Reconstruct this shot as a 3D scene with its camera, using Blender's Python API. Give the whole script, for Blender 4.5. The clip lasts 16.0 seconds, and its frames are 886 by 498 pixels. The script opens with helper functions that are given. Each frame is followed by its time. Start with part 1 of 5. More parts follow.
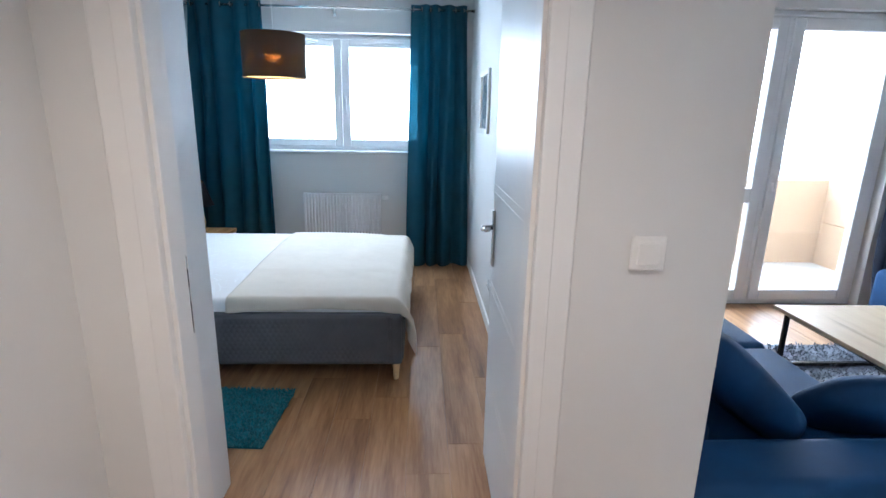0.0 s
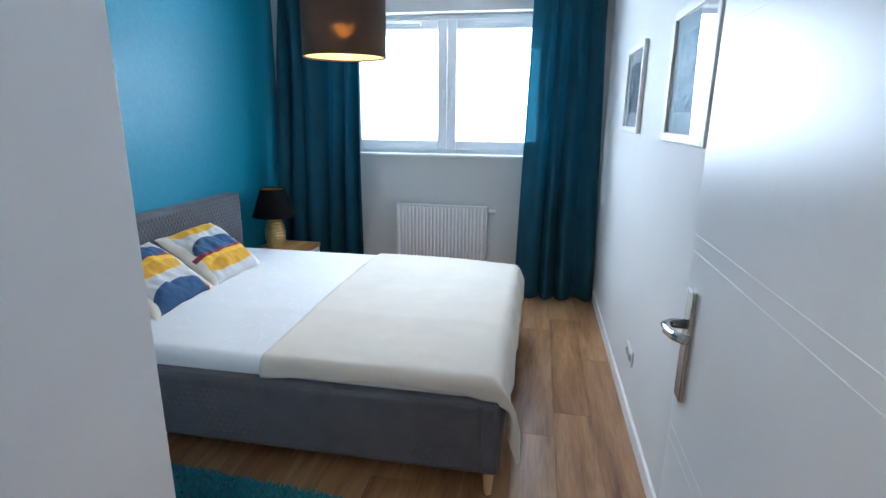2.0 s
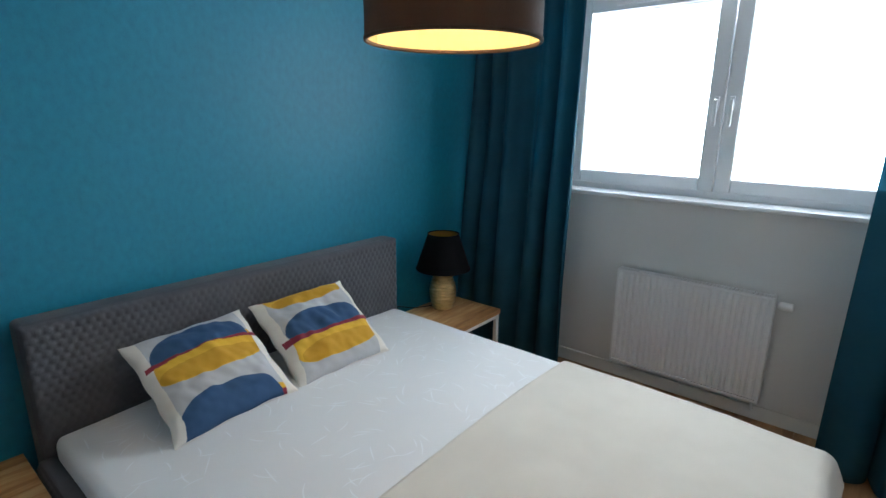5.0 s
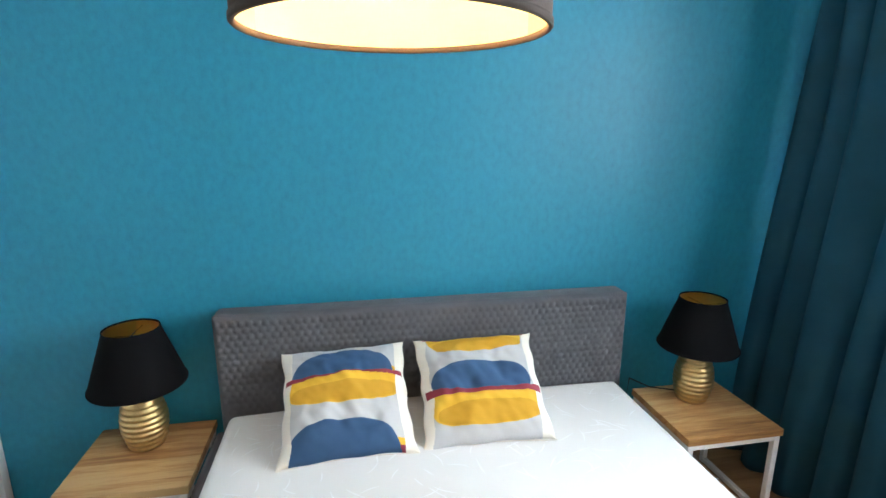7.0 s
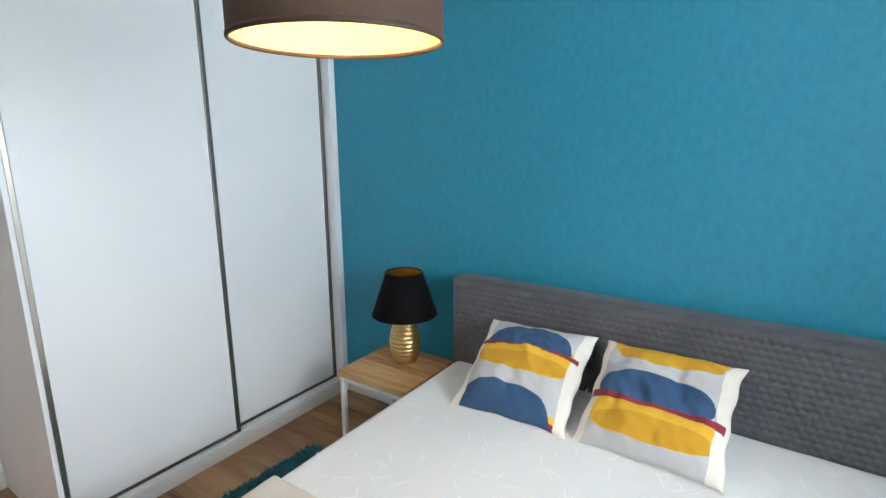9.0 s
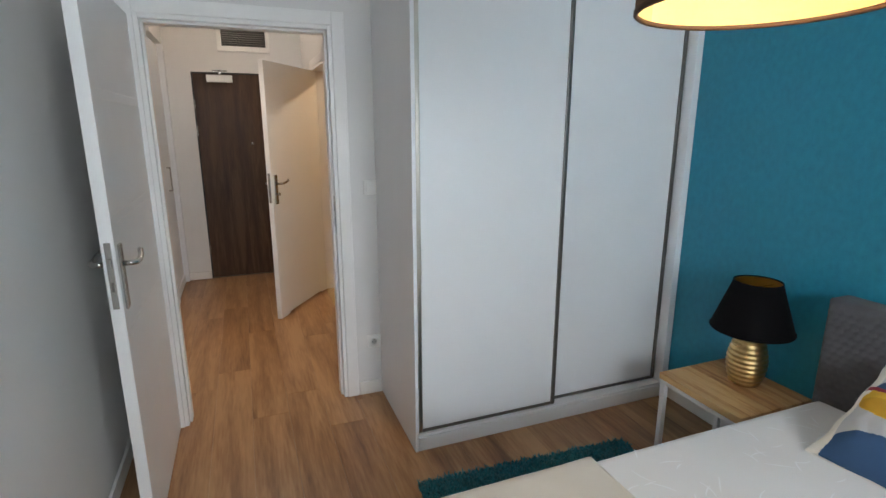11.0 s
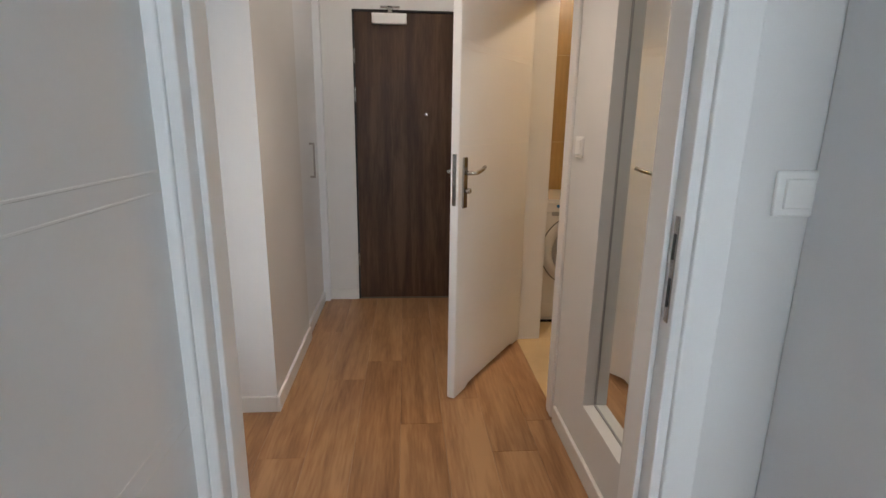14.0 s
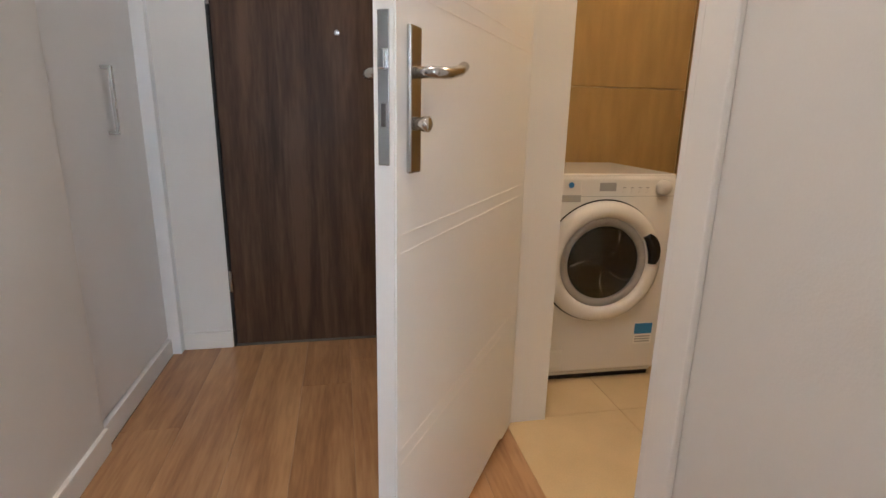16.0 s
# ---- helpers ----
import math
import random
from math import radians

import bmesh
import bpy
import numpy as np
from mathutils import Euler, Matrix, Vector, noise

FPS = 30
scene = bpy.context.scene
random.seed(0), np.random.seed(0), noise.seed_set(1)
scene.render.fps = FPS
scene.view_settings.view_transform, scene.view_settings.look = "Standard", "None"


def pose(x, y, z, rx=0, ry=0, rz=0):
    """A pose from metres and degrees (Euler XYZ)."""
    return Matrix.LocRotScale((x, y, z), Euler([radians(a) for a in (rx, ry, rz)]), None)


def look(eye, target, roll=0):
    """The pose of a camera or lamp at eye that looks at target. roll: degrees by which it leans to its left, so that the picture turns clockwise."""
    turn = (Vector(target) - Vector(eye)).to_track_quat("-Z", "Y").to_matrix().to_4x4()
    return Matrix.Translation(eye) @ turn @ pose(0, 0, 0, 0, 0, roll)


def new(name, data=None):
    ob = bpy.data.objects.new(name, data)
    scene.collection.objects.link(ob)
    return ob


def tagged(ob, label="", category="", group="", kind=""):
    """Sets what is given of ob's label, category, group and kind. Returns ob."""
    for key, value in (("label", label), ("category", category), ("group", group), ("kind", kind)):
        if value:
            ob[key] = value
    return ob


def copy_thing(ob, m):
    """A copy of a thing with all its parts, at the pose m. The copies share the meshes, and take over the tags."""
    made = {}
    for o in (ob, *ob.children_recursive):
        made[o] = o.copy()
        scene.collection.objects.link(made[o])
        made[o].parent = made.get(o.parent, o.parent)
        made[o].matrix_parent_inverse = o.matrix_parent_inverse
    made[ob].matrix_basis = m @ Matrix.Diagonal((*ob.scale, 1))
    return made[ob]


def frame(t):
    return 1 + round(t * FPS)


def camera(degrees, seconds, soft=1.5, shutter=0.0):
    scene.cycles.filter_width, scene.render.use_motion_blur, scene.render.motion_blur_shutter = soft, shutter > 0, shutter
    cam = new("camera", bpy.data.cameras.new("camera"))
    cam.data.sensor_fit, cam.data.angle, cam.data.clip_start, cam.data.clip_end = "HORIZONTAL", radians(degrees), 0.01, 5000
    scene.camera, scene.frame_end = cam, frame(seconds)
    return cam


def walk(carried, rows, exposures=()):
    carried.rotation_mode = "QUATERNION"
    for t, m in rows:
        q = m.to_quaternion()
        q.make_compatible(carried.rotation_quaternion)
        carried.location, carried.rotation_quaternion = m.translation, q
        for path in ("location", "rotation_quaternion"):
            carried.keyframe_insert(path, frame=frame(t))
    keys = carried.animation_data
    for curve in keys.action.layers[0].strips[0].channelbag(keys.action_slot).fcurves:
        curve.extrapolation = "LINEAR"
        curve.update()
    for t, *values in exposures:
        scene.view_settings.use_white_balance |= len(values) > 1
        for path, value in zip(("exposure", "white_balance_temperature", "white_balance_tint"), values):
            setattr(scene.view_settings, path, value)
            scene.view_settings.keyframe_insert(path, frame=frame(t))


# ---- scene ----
cam = camera(81.6, 16.0)
PATH = [
    (0, (0.113, -0.130, 1.523), (0.200, 1.805, 1.021), 1.1),
    (0.5, (0.162, 0.099, 1.509), (0.104, 2.034, 1.003), 0.7),
    (1, (0.163, 0.340, 1.480), (-0.094, 2.258, 0.973), 0.6),
    (1.5, (0.132, 0.611, 1.490), (-0.168, 2.523, 0.986), 0.7),
    (2, (0.102, 0.878, 1.481), (-0.245, 2.782, 0.977), 0.6),
    (2.5, (0.078, 1.116, 1.496), (-0.384, 2.997, 0.996), 0.5),
    (3, (0.014, 1.339, 1.506), (-0.598, 3.176, 1.006), 0.4),
    (5.5, (-0.059, 2.549, 1.583), (-1.492, 3.859, 1.103), 0.4),
    (6, (-0.058, 2.763, 1.593), (-1.701, 3.805, 1.128), 0.2),
    (6.5, (-0.115, 2.974, 1.628), (-1.924, 3.681, 1.151), 0.2),
    (7, (-0.119, 3.171, 1.618), (-2.032, 3.525, 1.152), 0.1),
    (7.5, (-0.058, 3.384, 1.602), (-2.007, 3.312, 1.158), -0.3),
    (8, (-0.049, 3.584, 1.590), (-1.948, 3.149, 1.138), -0.4),
    (8.5, (-0.098, 3.760, 1.577), (-1.883, 2.968, 1.145), -0.6),
    (9, (-0.082, 3.935, 1.566), (-1.702, 2.844, 1.138), -0.3),
    (9.5, (-0.044, 4.062, 1.575), (-1.439, 2.694, 1.146), -0.1),
    (10, (-0.025, 4.088, 1.570), (-1.198, 2.529, 1.130), -0),
    (10.2, (-0.029, 4.075, 1.563), (-1.105, 2.449, 1.117), -0),
    (12.5, (0.056, 3.051, 1.535), (-0.150, 1.119, 1.061), 0.5),
    (13, (0.071, 2.717, 1.493), (-0.078, 0.780, 1.018), 0.8),
    (13.5, (0.083, 2.346, 1.431), (-0.069, 0.412, 0.943), 0.9),
    (14, (0.027, 1.948, 1.344), (-0.116, 0.013, 0.857), 0.8),
    (14.5, (0.000, 1.562, 1.231), (-0.128, -0.372, 0.740), 0.8),
    (15, (-0.008, 1.178, 1.146), (-0.155, -0.754, 0.652), 1.1),
    (15.5, (-0.056, 0.822, 1.080), (-0.261, -1.107, 0.590), 1),
    (16, (-0.119, 0.498, 1.045), (-0.501, -1.402, 0.551), 1.2),
]
# exposure follows the clip's automatic brightness
EXPOSURES = [(0.0, 0.58, 5400, 10), (1.0, 0.50, 5350, 10), (1.6, 0.58, 5450, 10), (2.5, 0.42, 5600, 10), (3.2, 0.18, 5700, 10), (5.5, -0.20, 6200, 10), (6.5, 0.50, 6350, 10),
             (7.2, 0.92, 6400, 10), (8.0, 0.83, 6400, 10), (9.0, 0.60, 6500, 11), (10.0, 0.28, 6550, 12), (12.5, -0.08, 6450, 12), (13.5, 0.04, 6300, 11), (14.5, 0.24, 6150, 11), (16.0, 0.56, 5950, 11)]
walk(cam, [(t, look(e, g, r)) for t, e, g, r in PATH], EXPOSURES)

# ---- plan, in metres ----
XL, XR = -2.24, 0.617        # bedroom: blue wall, picture wall
YB, YW = 1.10, 5.33          # bedroom: door wall, window wall
YH = 0.985                   # hall face of the bedroom's door wall
XH, XC = -0.655, 0.634        # hall: mirror wall, cabinet wall
YE, YC = -1.84, -0.272       # entry wall; corner of the hall and the living room
YL = 3.85                    # living room: balcony wall
CEIL = 2.62
XO = 0.836                    # outer face of the picture wall
XE = 5.2                     # living room's far wall
XT, YT = -1.78, -1.83        # bathroom: far wall, tiled back wall

# ---- light ----
world = bpy.data.worlds.new("world")
scene.world = world
world.use_nodes = True
wn = world.node_tree.nodes
sky = wn.new("ShaderNodeTexSky")
sky.sky_type = "NISHITA"
sky.sun_disc = False
sky.sun_elevation, sky.sun_rotation = radians(18), radians(60)
world.node_tree.links.new(sky.outputs[0], wn["Background"].inputs[0])
wn["Background"].inputs[1].default_value = 0.15


def lamp(name, kind, place, power, colour, size=0.1, size_y=0.0, target=None):
    data = bpy.data.lights.new(name, kind)
    data.energy, data.color = power, colour
    ob = new(name, data)
    ob.location = place
    if kind == "AREA":
        data.shape, data.size, data.size_y = "RECTANGLE", size, size_y
        ob.matrix_world = look(place, target)
    else:
        data.shadow_soft_size = size
    return ob


lamp("sun_light", "SUN", (8, 5, 3.2), 5.0, (1.0, 0.98, 0.95), 0.0)
sun = bpy.data.objects["sun_light"]
sun.data.angle = radians(28)
sun.matrix_world = look((7.5, 5.0, 1.9), (0, 0, 0))
lamp("window_daylight", "AREA", (-0.71, 5.57, 1.73), 57, (0.84, 0.93, 1.0), 1.72, 1.08, (-0.75, 4.0, 1.30))
lamp("balcony_daylight", "AREA", (2.9, 5.7, 1.85), 225, (0.90, 0.96, 1.0), 3.6, 1.5, (2.9, 3.0, 1.2))
lamp("hall_lamp_light", "SPOT", (0.0, 0.22, 2.585), 64, (1.0, 0.80, 0.62), 0.05)
bpy.data.lights["hall_lamp_light"].spot_size, bpy.data.lights["hall_lamp_light"].spot_blend = radians(104), 1.0
# added fill that brightens the hall's entry end; no fitting is known there
lamp("entry_fill_light", "POINT", (0.0, -0.9, 2.55), 9, (1.0, 0.84, 0.69), 0.04)
lamp("bathroom_lamp_light", "POINT", (-1.42, -0.55, 2.48), 20, (1.0, 0.76, 0.50), 0.05)


# ---- materials ----
def mat(name, base, rough=0.5, metal=0.0, var=0.08, scale=6.0, bump=0.0, fine=180.0, stretch=(1, 1, 1), random_tone=0.0, sheen=0.0,
        coat=0.0, translucent=0.0, glow=None, spec=0.5):
    m = bpy.data.materials.new(name)
    m.use_nodes = True
    nt = m.node_tree
    n, l = nt.nodes, nt.links
    b = n["Principled BSDF"]
    b.inputs["Roughness"].default_value, b.inputs["Metallic"].default_value = rough, metal
    b.inputs["Coat Weight"].default_value = coat
    b.inputs["Specular IOR Level"].default_value = spec
    b.inputs["Sheen Weight"].default_value = sheen
    tc, mp = n.new("ShaderNodeTexCoord"), n.new("ShaderNodeMapping")
    mp.inputs["Scale"].default_value = stretch
    l.new(tc.outputs["Object"], mp.inputs[0])
    big, small = n.new("ShaderNodeTexNoise"), n.new("ShaderNodeTexNoise")
    big.inputs["Scale"].default_value, small.inputs["Scale"].default_value = scale, fine
    big.inputs["Detail"].default_value = 5
    for t in (big, small):
        l.new(mp.outputs[0], t.inputs["Vector"])
    add = n.new("ShaderNodeMath")
    add.operation = "MULTIPLY_ADD"
    l.new(small.outputs[0], add.inputs[0])
    add.inputs[1].default_value = 0.4
    l.new(big.outputs[0], add.inputs[2])
    rng = n.new("ShaderNodeMapRange")
    rng.inputs[1].default_value, rng.inputs[2].default_value = 0.4, 1.0
    rng.inputs[3].default_value, rng.inputs[4].default_value = 1 - var, 1 + var
    l.new(add.outputs[0], rng.inputs[0])
    out = rng.outputs[0]
    if random_tone:
        info, r2, mul = n.new("ShaderNodeObjectInfo"), n.new("ShaderNodeMapRange"), n.new("ShaderNodeMath")
        r2.inputs[3].default_value, r2.inputs[4].default_value = 1 - random_tone, 1 + random_tone
        l.new(info.outputs["Random"], r2.inputs[0])
        mul.operation = "MULTIPLY"
        l.new(out, mul.inputs[0])
        l.new(r2.outputs[0], mul.inputs[1])
        out = mul.outputs[0]
    vm = n.new("ShaderNodeVectorMath")
    vm.operation = "SCALE"
    vm.inputs[0].default_value = base
    l.new(out, vm.inputs["Scale"])
    l.new(vm.outputs[0], b.inputs["Base Color"])
    if bump:
        bp = n.new("ShaderNodeBump")
        bp.inputs["Strength"].default_value, bp.inputs["Distance"].default_value = bump, 0.002
        l.new(small.outputs[0], bp.inputs["Height"])
        l.new(bp.outputs[0], b.inputs["Normal"])
    if glow:
        b.inputs["Emission Color"].default_value, b.inputs["Emission Strength"].default_value = (*glow[:3], 1), glow[3]
    if translucent:
        tr, mx = n.new("ShaderNodeBsdfTranslucent"), n.new("ShaderNodeMixShader")
        l.new(vm.outputs[0], tr.inputs[0])
        mx.inputs[0].default_value = translucent
        l.new(b.outputs[0], mx.inputs[1])
        l.new(tr.outputs[0], mx.inputs[2])
        l.new(mx.outputs[0], n["Material Output"].inputs[0])
    return m


def wood(name, tones, along=1, rough=0.42, grain=1.0, bump=0.15, knots=True, spread=0.24):
    """Wood whose grain runs along an axis; each object takes its own tone and its own piece of the pattern."""
    m = bpy.data.materials.new(name)
    m.use_nodes = True
    n, l = m.node_tree.nodes, m.node_tree.links
    b = n["Principled BSDF"]
    b.inputs["Roughness"].default_value = rough
    tc, mp, info = n.new("ShaderNodeTexCoord"), n.new("ShaderNodeMapping"), n.new("ShaderNodeObjectInfo")
    s = [9.0 * grain] * 3
    s[along] = 0.8 * grain
    mp.inputs["Scale"].default_value = s
    shift = n.new("ShaderNodeVectorMath")
    shift.operation = "SCALE"
    shift.inputs[0].default_value = (37, 53, 71)
    l.new(info.outputs["Random"], shift.inputs["Scale"])
    l.new(shift.outputs[0], mp.inputs["Location"])
    l.new(tc.outputs["Object"], mp.inputs[0])
    g1, g2 = n.new("ShaderNodeTexNoise"), n.new("ShaderNodeTexNoise")
    g1.inputs["Scale"].default_value, g1.inputs["Detail"].default_value, g1.inputs["Distortion"].default_value = 1.3, 8, 0.6
    g2.inputs["Scale"].default_value, g2.inputs["Detail"].default_value = 9.0, 4
    l.new(mp.outputs[0], g1.inputs["Vector"])
    l.new(mp.outputs[0], g2.inputs["Vector"])
    mixn = n.new("ShaderNodeMath")
    mixn.operation = "MULTIPLY_ADD"
    l.new(g2.outputs[0], mixn.inputs[0])
    mixn.inputs[1].default_value = 0.45
    l.new(g1.outputs[0], mixn.inputs[2])
    r2 = n.new("ShaderNodeMath")
    r2.operation = "MULTIPLY_ADD"
    l.new(info.outputs["Random"], r2.inputs[0])
    r2.inputs[1].default_value = spread
    l.new(mixn.outputs[0], r2.inputs[2])
    ramp = n.new("ShaderNodeValToRGB")
    el = ramp.color_ramp.elements
    lo, hi = 0.42 + (spread - 0.24) / 2, 1.02 + (spread - 0.24) / 2
    while len(el) < len(tones):
        el.new(0.5)
    for i, c in enumerate(tones):
        el[i].position = (lo + (hi - lo) * i / (len(tones) - 1)) / 1.2
        el[i].color = (*c, 1)
    div = n.new("ShaderNodeMath")
    div.operation = "DIVIDE"
    l.new(r2.outputs[0], div.inputs[0])
    div.inputs[1].default_value = 1.2
    l.new(div.outputs[0], ramp.inputs[0])
    col = ramp.outputs[0]
    if knots:
        kn, kr, km = n.new("ShaderNodeTexNoise"), n.new("ShaderNodeMapRange"), n.new("ShaderNodeMix")
        km.data_type, km.blend_type = "RGBA", "MULTIPLY"
        kn.inputs["Scale"].default_value, kn.inputs["Detail"].default_value = 1.1, 4
        l.new(mp.outputs[0], kn.inputs["Vector"])
        kr.inputs[1].default_value, kr.inputs[2].default_value = 0.62, 0.74
        l.new(kn.outputs[0], kr.inputs[0])
        l.new(kr.outputs[0], km.inputs[0])
        l.new(col, km.inputs[6])
        km.inputs[7].default_value = (0.62, 0.56, 0.5, 1)
        col = km.outputs[2]
    l.new(col, b.inputs["Base Color"])
    bp = n.new("ShaderNodeBump")
    bp.inputs["Strength"].default_value, bp.inputs["Distance"].default_value = bump, 0.002
    l.new(g2.outputs[0], bp.inputs["Height"])
    l.new(bp.outputs[0], b.inputs["Normal"])
    return m


M_WALL = mat("white_wall_paint", (0.72, 0.71, 0.69), 0.7, var=0.025, scale=2.5, bump=0.12, fine=260)
M_CEIL = mat("ceiling_paint", (0.68, 0.67, 0.65), 0.8, var=0.02, scale=2.0, bump=0.08, fine=220)
M_TRIM = mat("white_trim", (0.82, 0.81, 0.79), 0.38, var=0.02, scale=5)
M_DOOR = mat("white_door_lacquer", (0.80, 0.80, 0.79), 0.36, var=0.02, scale=3, bump=0.03, fine=90)
M_WARD = mat("white_wardrobe_panel", (0.78, 0.79, 0.80), 0.42, var=0.02, scale=3, bump=0.06, fine=300)
M_BLUE = mat("satin_teal_wallpaper", (0.017, 0.228, 0.335), 0.48, var=0.13, scale=34, bump=0.28, fine=240, stretch=(1, 1.2, 0.85), spec=0.5)
M_BASE = mat("white_baseboard", (0.80, 0.79, 0.76), 0.4, var=0.02)
M_FLOOR = wood("oak_laminate", [(0.072, 0.032, 0.013), (0.215, 0.100, 0.042), (0.325, 0.170, 0.076), (0.44, 0.255, 0.122)], 1, 0.30, 1.05, 0.05, spread=0.15)
M_SUB = mat("dark_underlay", (0.06, 0.045, 0.03), 0.9)
M_TOP = wood("acacia_top", [(0.13, 0.048, 0.014), (0.29, 0.130, 0.042), (0.45, 0.235, 0.082), (0.58, 0.37, 0.17)], 1, 0.4, 2.0, spread=0.52)
M_DARKWOOD = wood("dark_wenge_veneer", [(0.020, 0.010, 0.006), (0.046, 0.023, 0.013), (0.072, 0.038, 0.022), (0.105, 0.060, 0.037)], 2, 0.42, 1.3, knots=False)
M_DARKWOOD.node_tree.nodes["Principled BSDF"].inputs["Specular IOR Level"].default_value = 0.25
M_OAK = wood("pale_oak", [(0.40, 0.28, 0.16), (0.55, 0.41, 0.26), (0.62, 0.48, 0.32)], 1, 0.4, 1.2)
M_LEG = wood("beech_leg", [(0.45, 0.28, 0.13), (0.58, 0.38, 0.19)], 2, 0.4)
M_CHROME = mat("brushed_steel", (0.52, 0.51, 0.49), 0.22, 1.0, var=0.06, fine=400)
M_DARKSTEEL = mat("dark_profile", (0.16, 0.15, 0.14), 0.4, 0.8)
M_PROFILE = mat("champagne_profile", (0.55, 0.52, 0.46), 0.32, 1.0)
# flat black: dark frame parts, and painted shade in gaps and hollows
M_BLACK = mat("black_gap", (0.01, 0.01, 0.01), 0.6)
M_WHITEMETAL = mat("white_powder_coat", (0.82, 0.82, 0.82), 0.35, var=0.02)
M_PVC = mat("white_pvc", (0.84, 0.85, 0.86), 0.3, var=0.015)
M_PLASTIC = mat("white_plastic", (0.84, 0.83, 0.80), 0.3, var=0.01)
M_CURTAIN = mat("teal_curtain", (0.010, 0.084, 0.128), 0.8, var=0.2, scale=5, bump=0.35, fine=420, translucent=0.22)
def thin_weave(m, share, tint, blur=0.0):
    """Lets a share of the light straight through a cloth's weave."""
    n, l = m.node_tree.nodes, m.node_tree.links
    out = n["Material Output"]
    tr, mx = n.new("ShaderNodeBsdfRefraction" if blur else "ShaderNodeBsdfTransparent"), n.new("ShaderNodeMixShader")
    mx.inputs[0].default_value = share
    if blur:
        tr.inputs["Roughness"].default_value, tr.inputs["IOR"].default_value = blur, 1.15
    tr.inputs[0].default_value = (*tint, 1)
    l.new(out.inputs[0].links[0].from_socket, mx.inputs[1])
    l.new(tr.outputs[0], mx.inputs[2])
    l.new(mx.outputs[0], out.inputs[0])


thin_weave(M_CURTAIN, 0.13, (0.35, 0.75, 0.9))
M_NAVYCURT = mat("navy_curtain", (0.012, 0.02, 0.045), 0.8, var=0.2, sheen=0.2)
M_FABRIC = mat("grey_quilted_fabric", (0.085, 0.085, 0.096), 0.85, var=0.14, scale=12, bump=0.3, fine=900, sheen=0.1)
M_SHEET = mat("white_sheet", (0.77, 0.76, 0.75), 0.8, var=0.03, scale=4, bump=0.25, fine=350, sheen=0.1)
M_STITCH = mat("satin_embroidery", (0.85, 0.86, 0.87), 0.36, var=0.02)
M_THROW = mat("cream_blanket", (0.65, 0.59, 0.50), 0.9, var=0.06, scale=5, bump=0.5, fine=600, sheen=0.3)
M_RUG = mat("turquoise_shag", (0.015, 0.205, 0.27), 0.9, var=0.5, scale=60, fine=300, sheen=0.2)
M_RUGBASE = mat("turquoise_backing", (0.008, 0.11, 0.15), 0.95, var=0.3)
M_GREYRUG = mat("grey_shag", (0.17, 0.19, 0.23), 0.95, var=0.6, scale=45, bump=1.0, fine=120)
M_GOLD = mat("gold_ceramic", (0.66, 0.47, 0.21), 0.33, 1.0, var=0.2, scale=40)
M_GOLDLINE = mat("gold_lining", (0.60, 0.38, 0.09), 0.3, 1.0, var=0.1)
M_BLACKSHADE = mat("black_shade_fabric", (0.004, 0.004, 0.005), 0.85, var=0.15, bump=0.3, fine=700, spec=0.12)
M_CABLE = mat("black_cable", (0.015, 0.015, 0.015), 0.5)
M_SHADEOUT = mat("brown_shade_fabric", (0.046, 0.026, 0.016), 0.8, var=0.16, scale=20, bump=0.35, fine=500, stretch=(1, 1, 0.3), translucent=0.05)
M_SHADEIN = mat("cream_shade_lining", (0.88, 0.70, 0.38), 0.6, var=0.05, translucent=0.15)
thin_weave(M_SHADEOUT, 0.007, (1.0, 0.5, 0.16), 0.7)
thin_weave(M_SHADEIN, 0.30, (1.0, 0.85, 0.55), 0.5)
M_BULB = mat("lit_bulb", (0.9, 0.8, 0.6), 0.4, glow=(1.0, 0.66, 0.33, 190))
M_MIRROR = mat("mirror_glass", (0.86, 0.88, 0.87), 0.02, 1.0, var=0.004)
M_TILE = mat("honey_wall_tile", (0.37, 0.235, 0.085), 0.28, var=0.18, scale=5, stretch=(4, 4, 0.7), random_tone=0.06)
M_FTILE = mat("cream_floor_tile", (0.62, 0.47, 0.27), 0.25, var=0.10, scale=4, random_tone=0.03)
M_GROUT = mat("pale_grout", (0.58, 0.45, 0.27), 0.9)
M_ENAMEL = mat("white_enamel", (0.80, 0.79, 0.77), 0.2, var=0.01, coat=0.3)
M_DRUM = mat("steel_drum", (0.35, 0.35, 0.36), 0.25, 1.0, var=0.3, scale=14)
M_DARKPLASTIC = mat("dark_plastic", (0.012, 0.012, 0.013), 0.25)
M_BLUESTICK = mat("blue_sticker", (0.03, 0.20, 0.48), 0.4)
M_GREYPRINT = mat("grey_print", (0.38, 0.38, 0.38), 0.5)
M_SOFA = mat("navy_velvet", (0.005, 0.042, 0.125), 0.7, var=0.3, scale=5, bump=0.35, fine=500, spec=0.3)
M_CONC = mat("balcony_tile", (0.55, 0.53, 0.50), 0.7, var=0.1, scale=5)
M_PARAPET = mat("beige_render", (0.52, 0.38, 0.26), 0.85, var=0.06, bump=0.4, fine=150)
M_MAT = mat("picture_mount", (0.80, 0.81, 0.82), 0.7, var=0.01)
M_PHOTO = mat("dark_sea_print", (0.06, 0.09, 0.11), 0.5, var=0.9, scale=5, stretch=(1, 1.4, 3), fine=30)
M_PALEPHOTO = mat("pale_sea_print", (0.36, 0.40, 0.45), 0.5, var=0.6, scale=4, stretch=(1, 1.2, 3), fine=30)
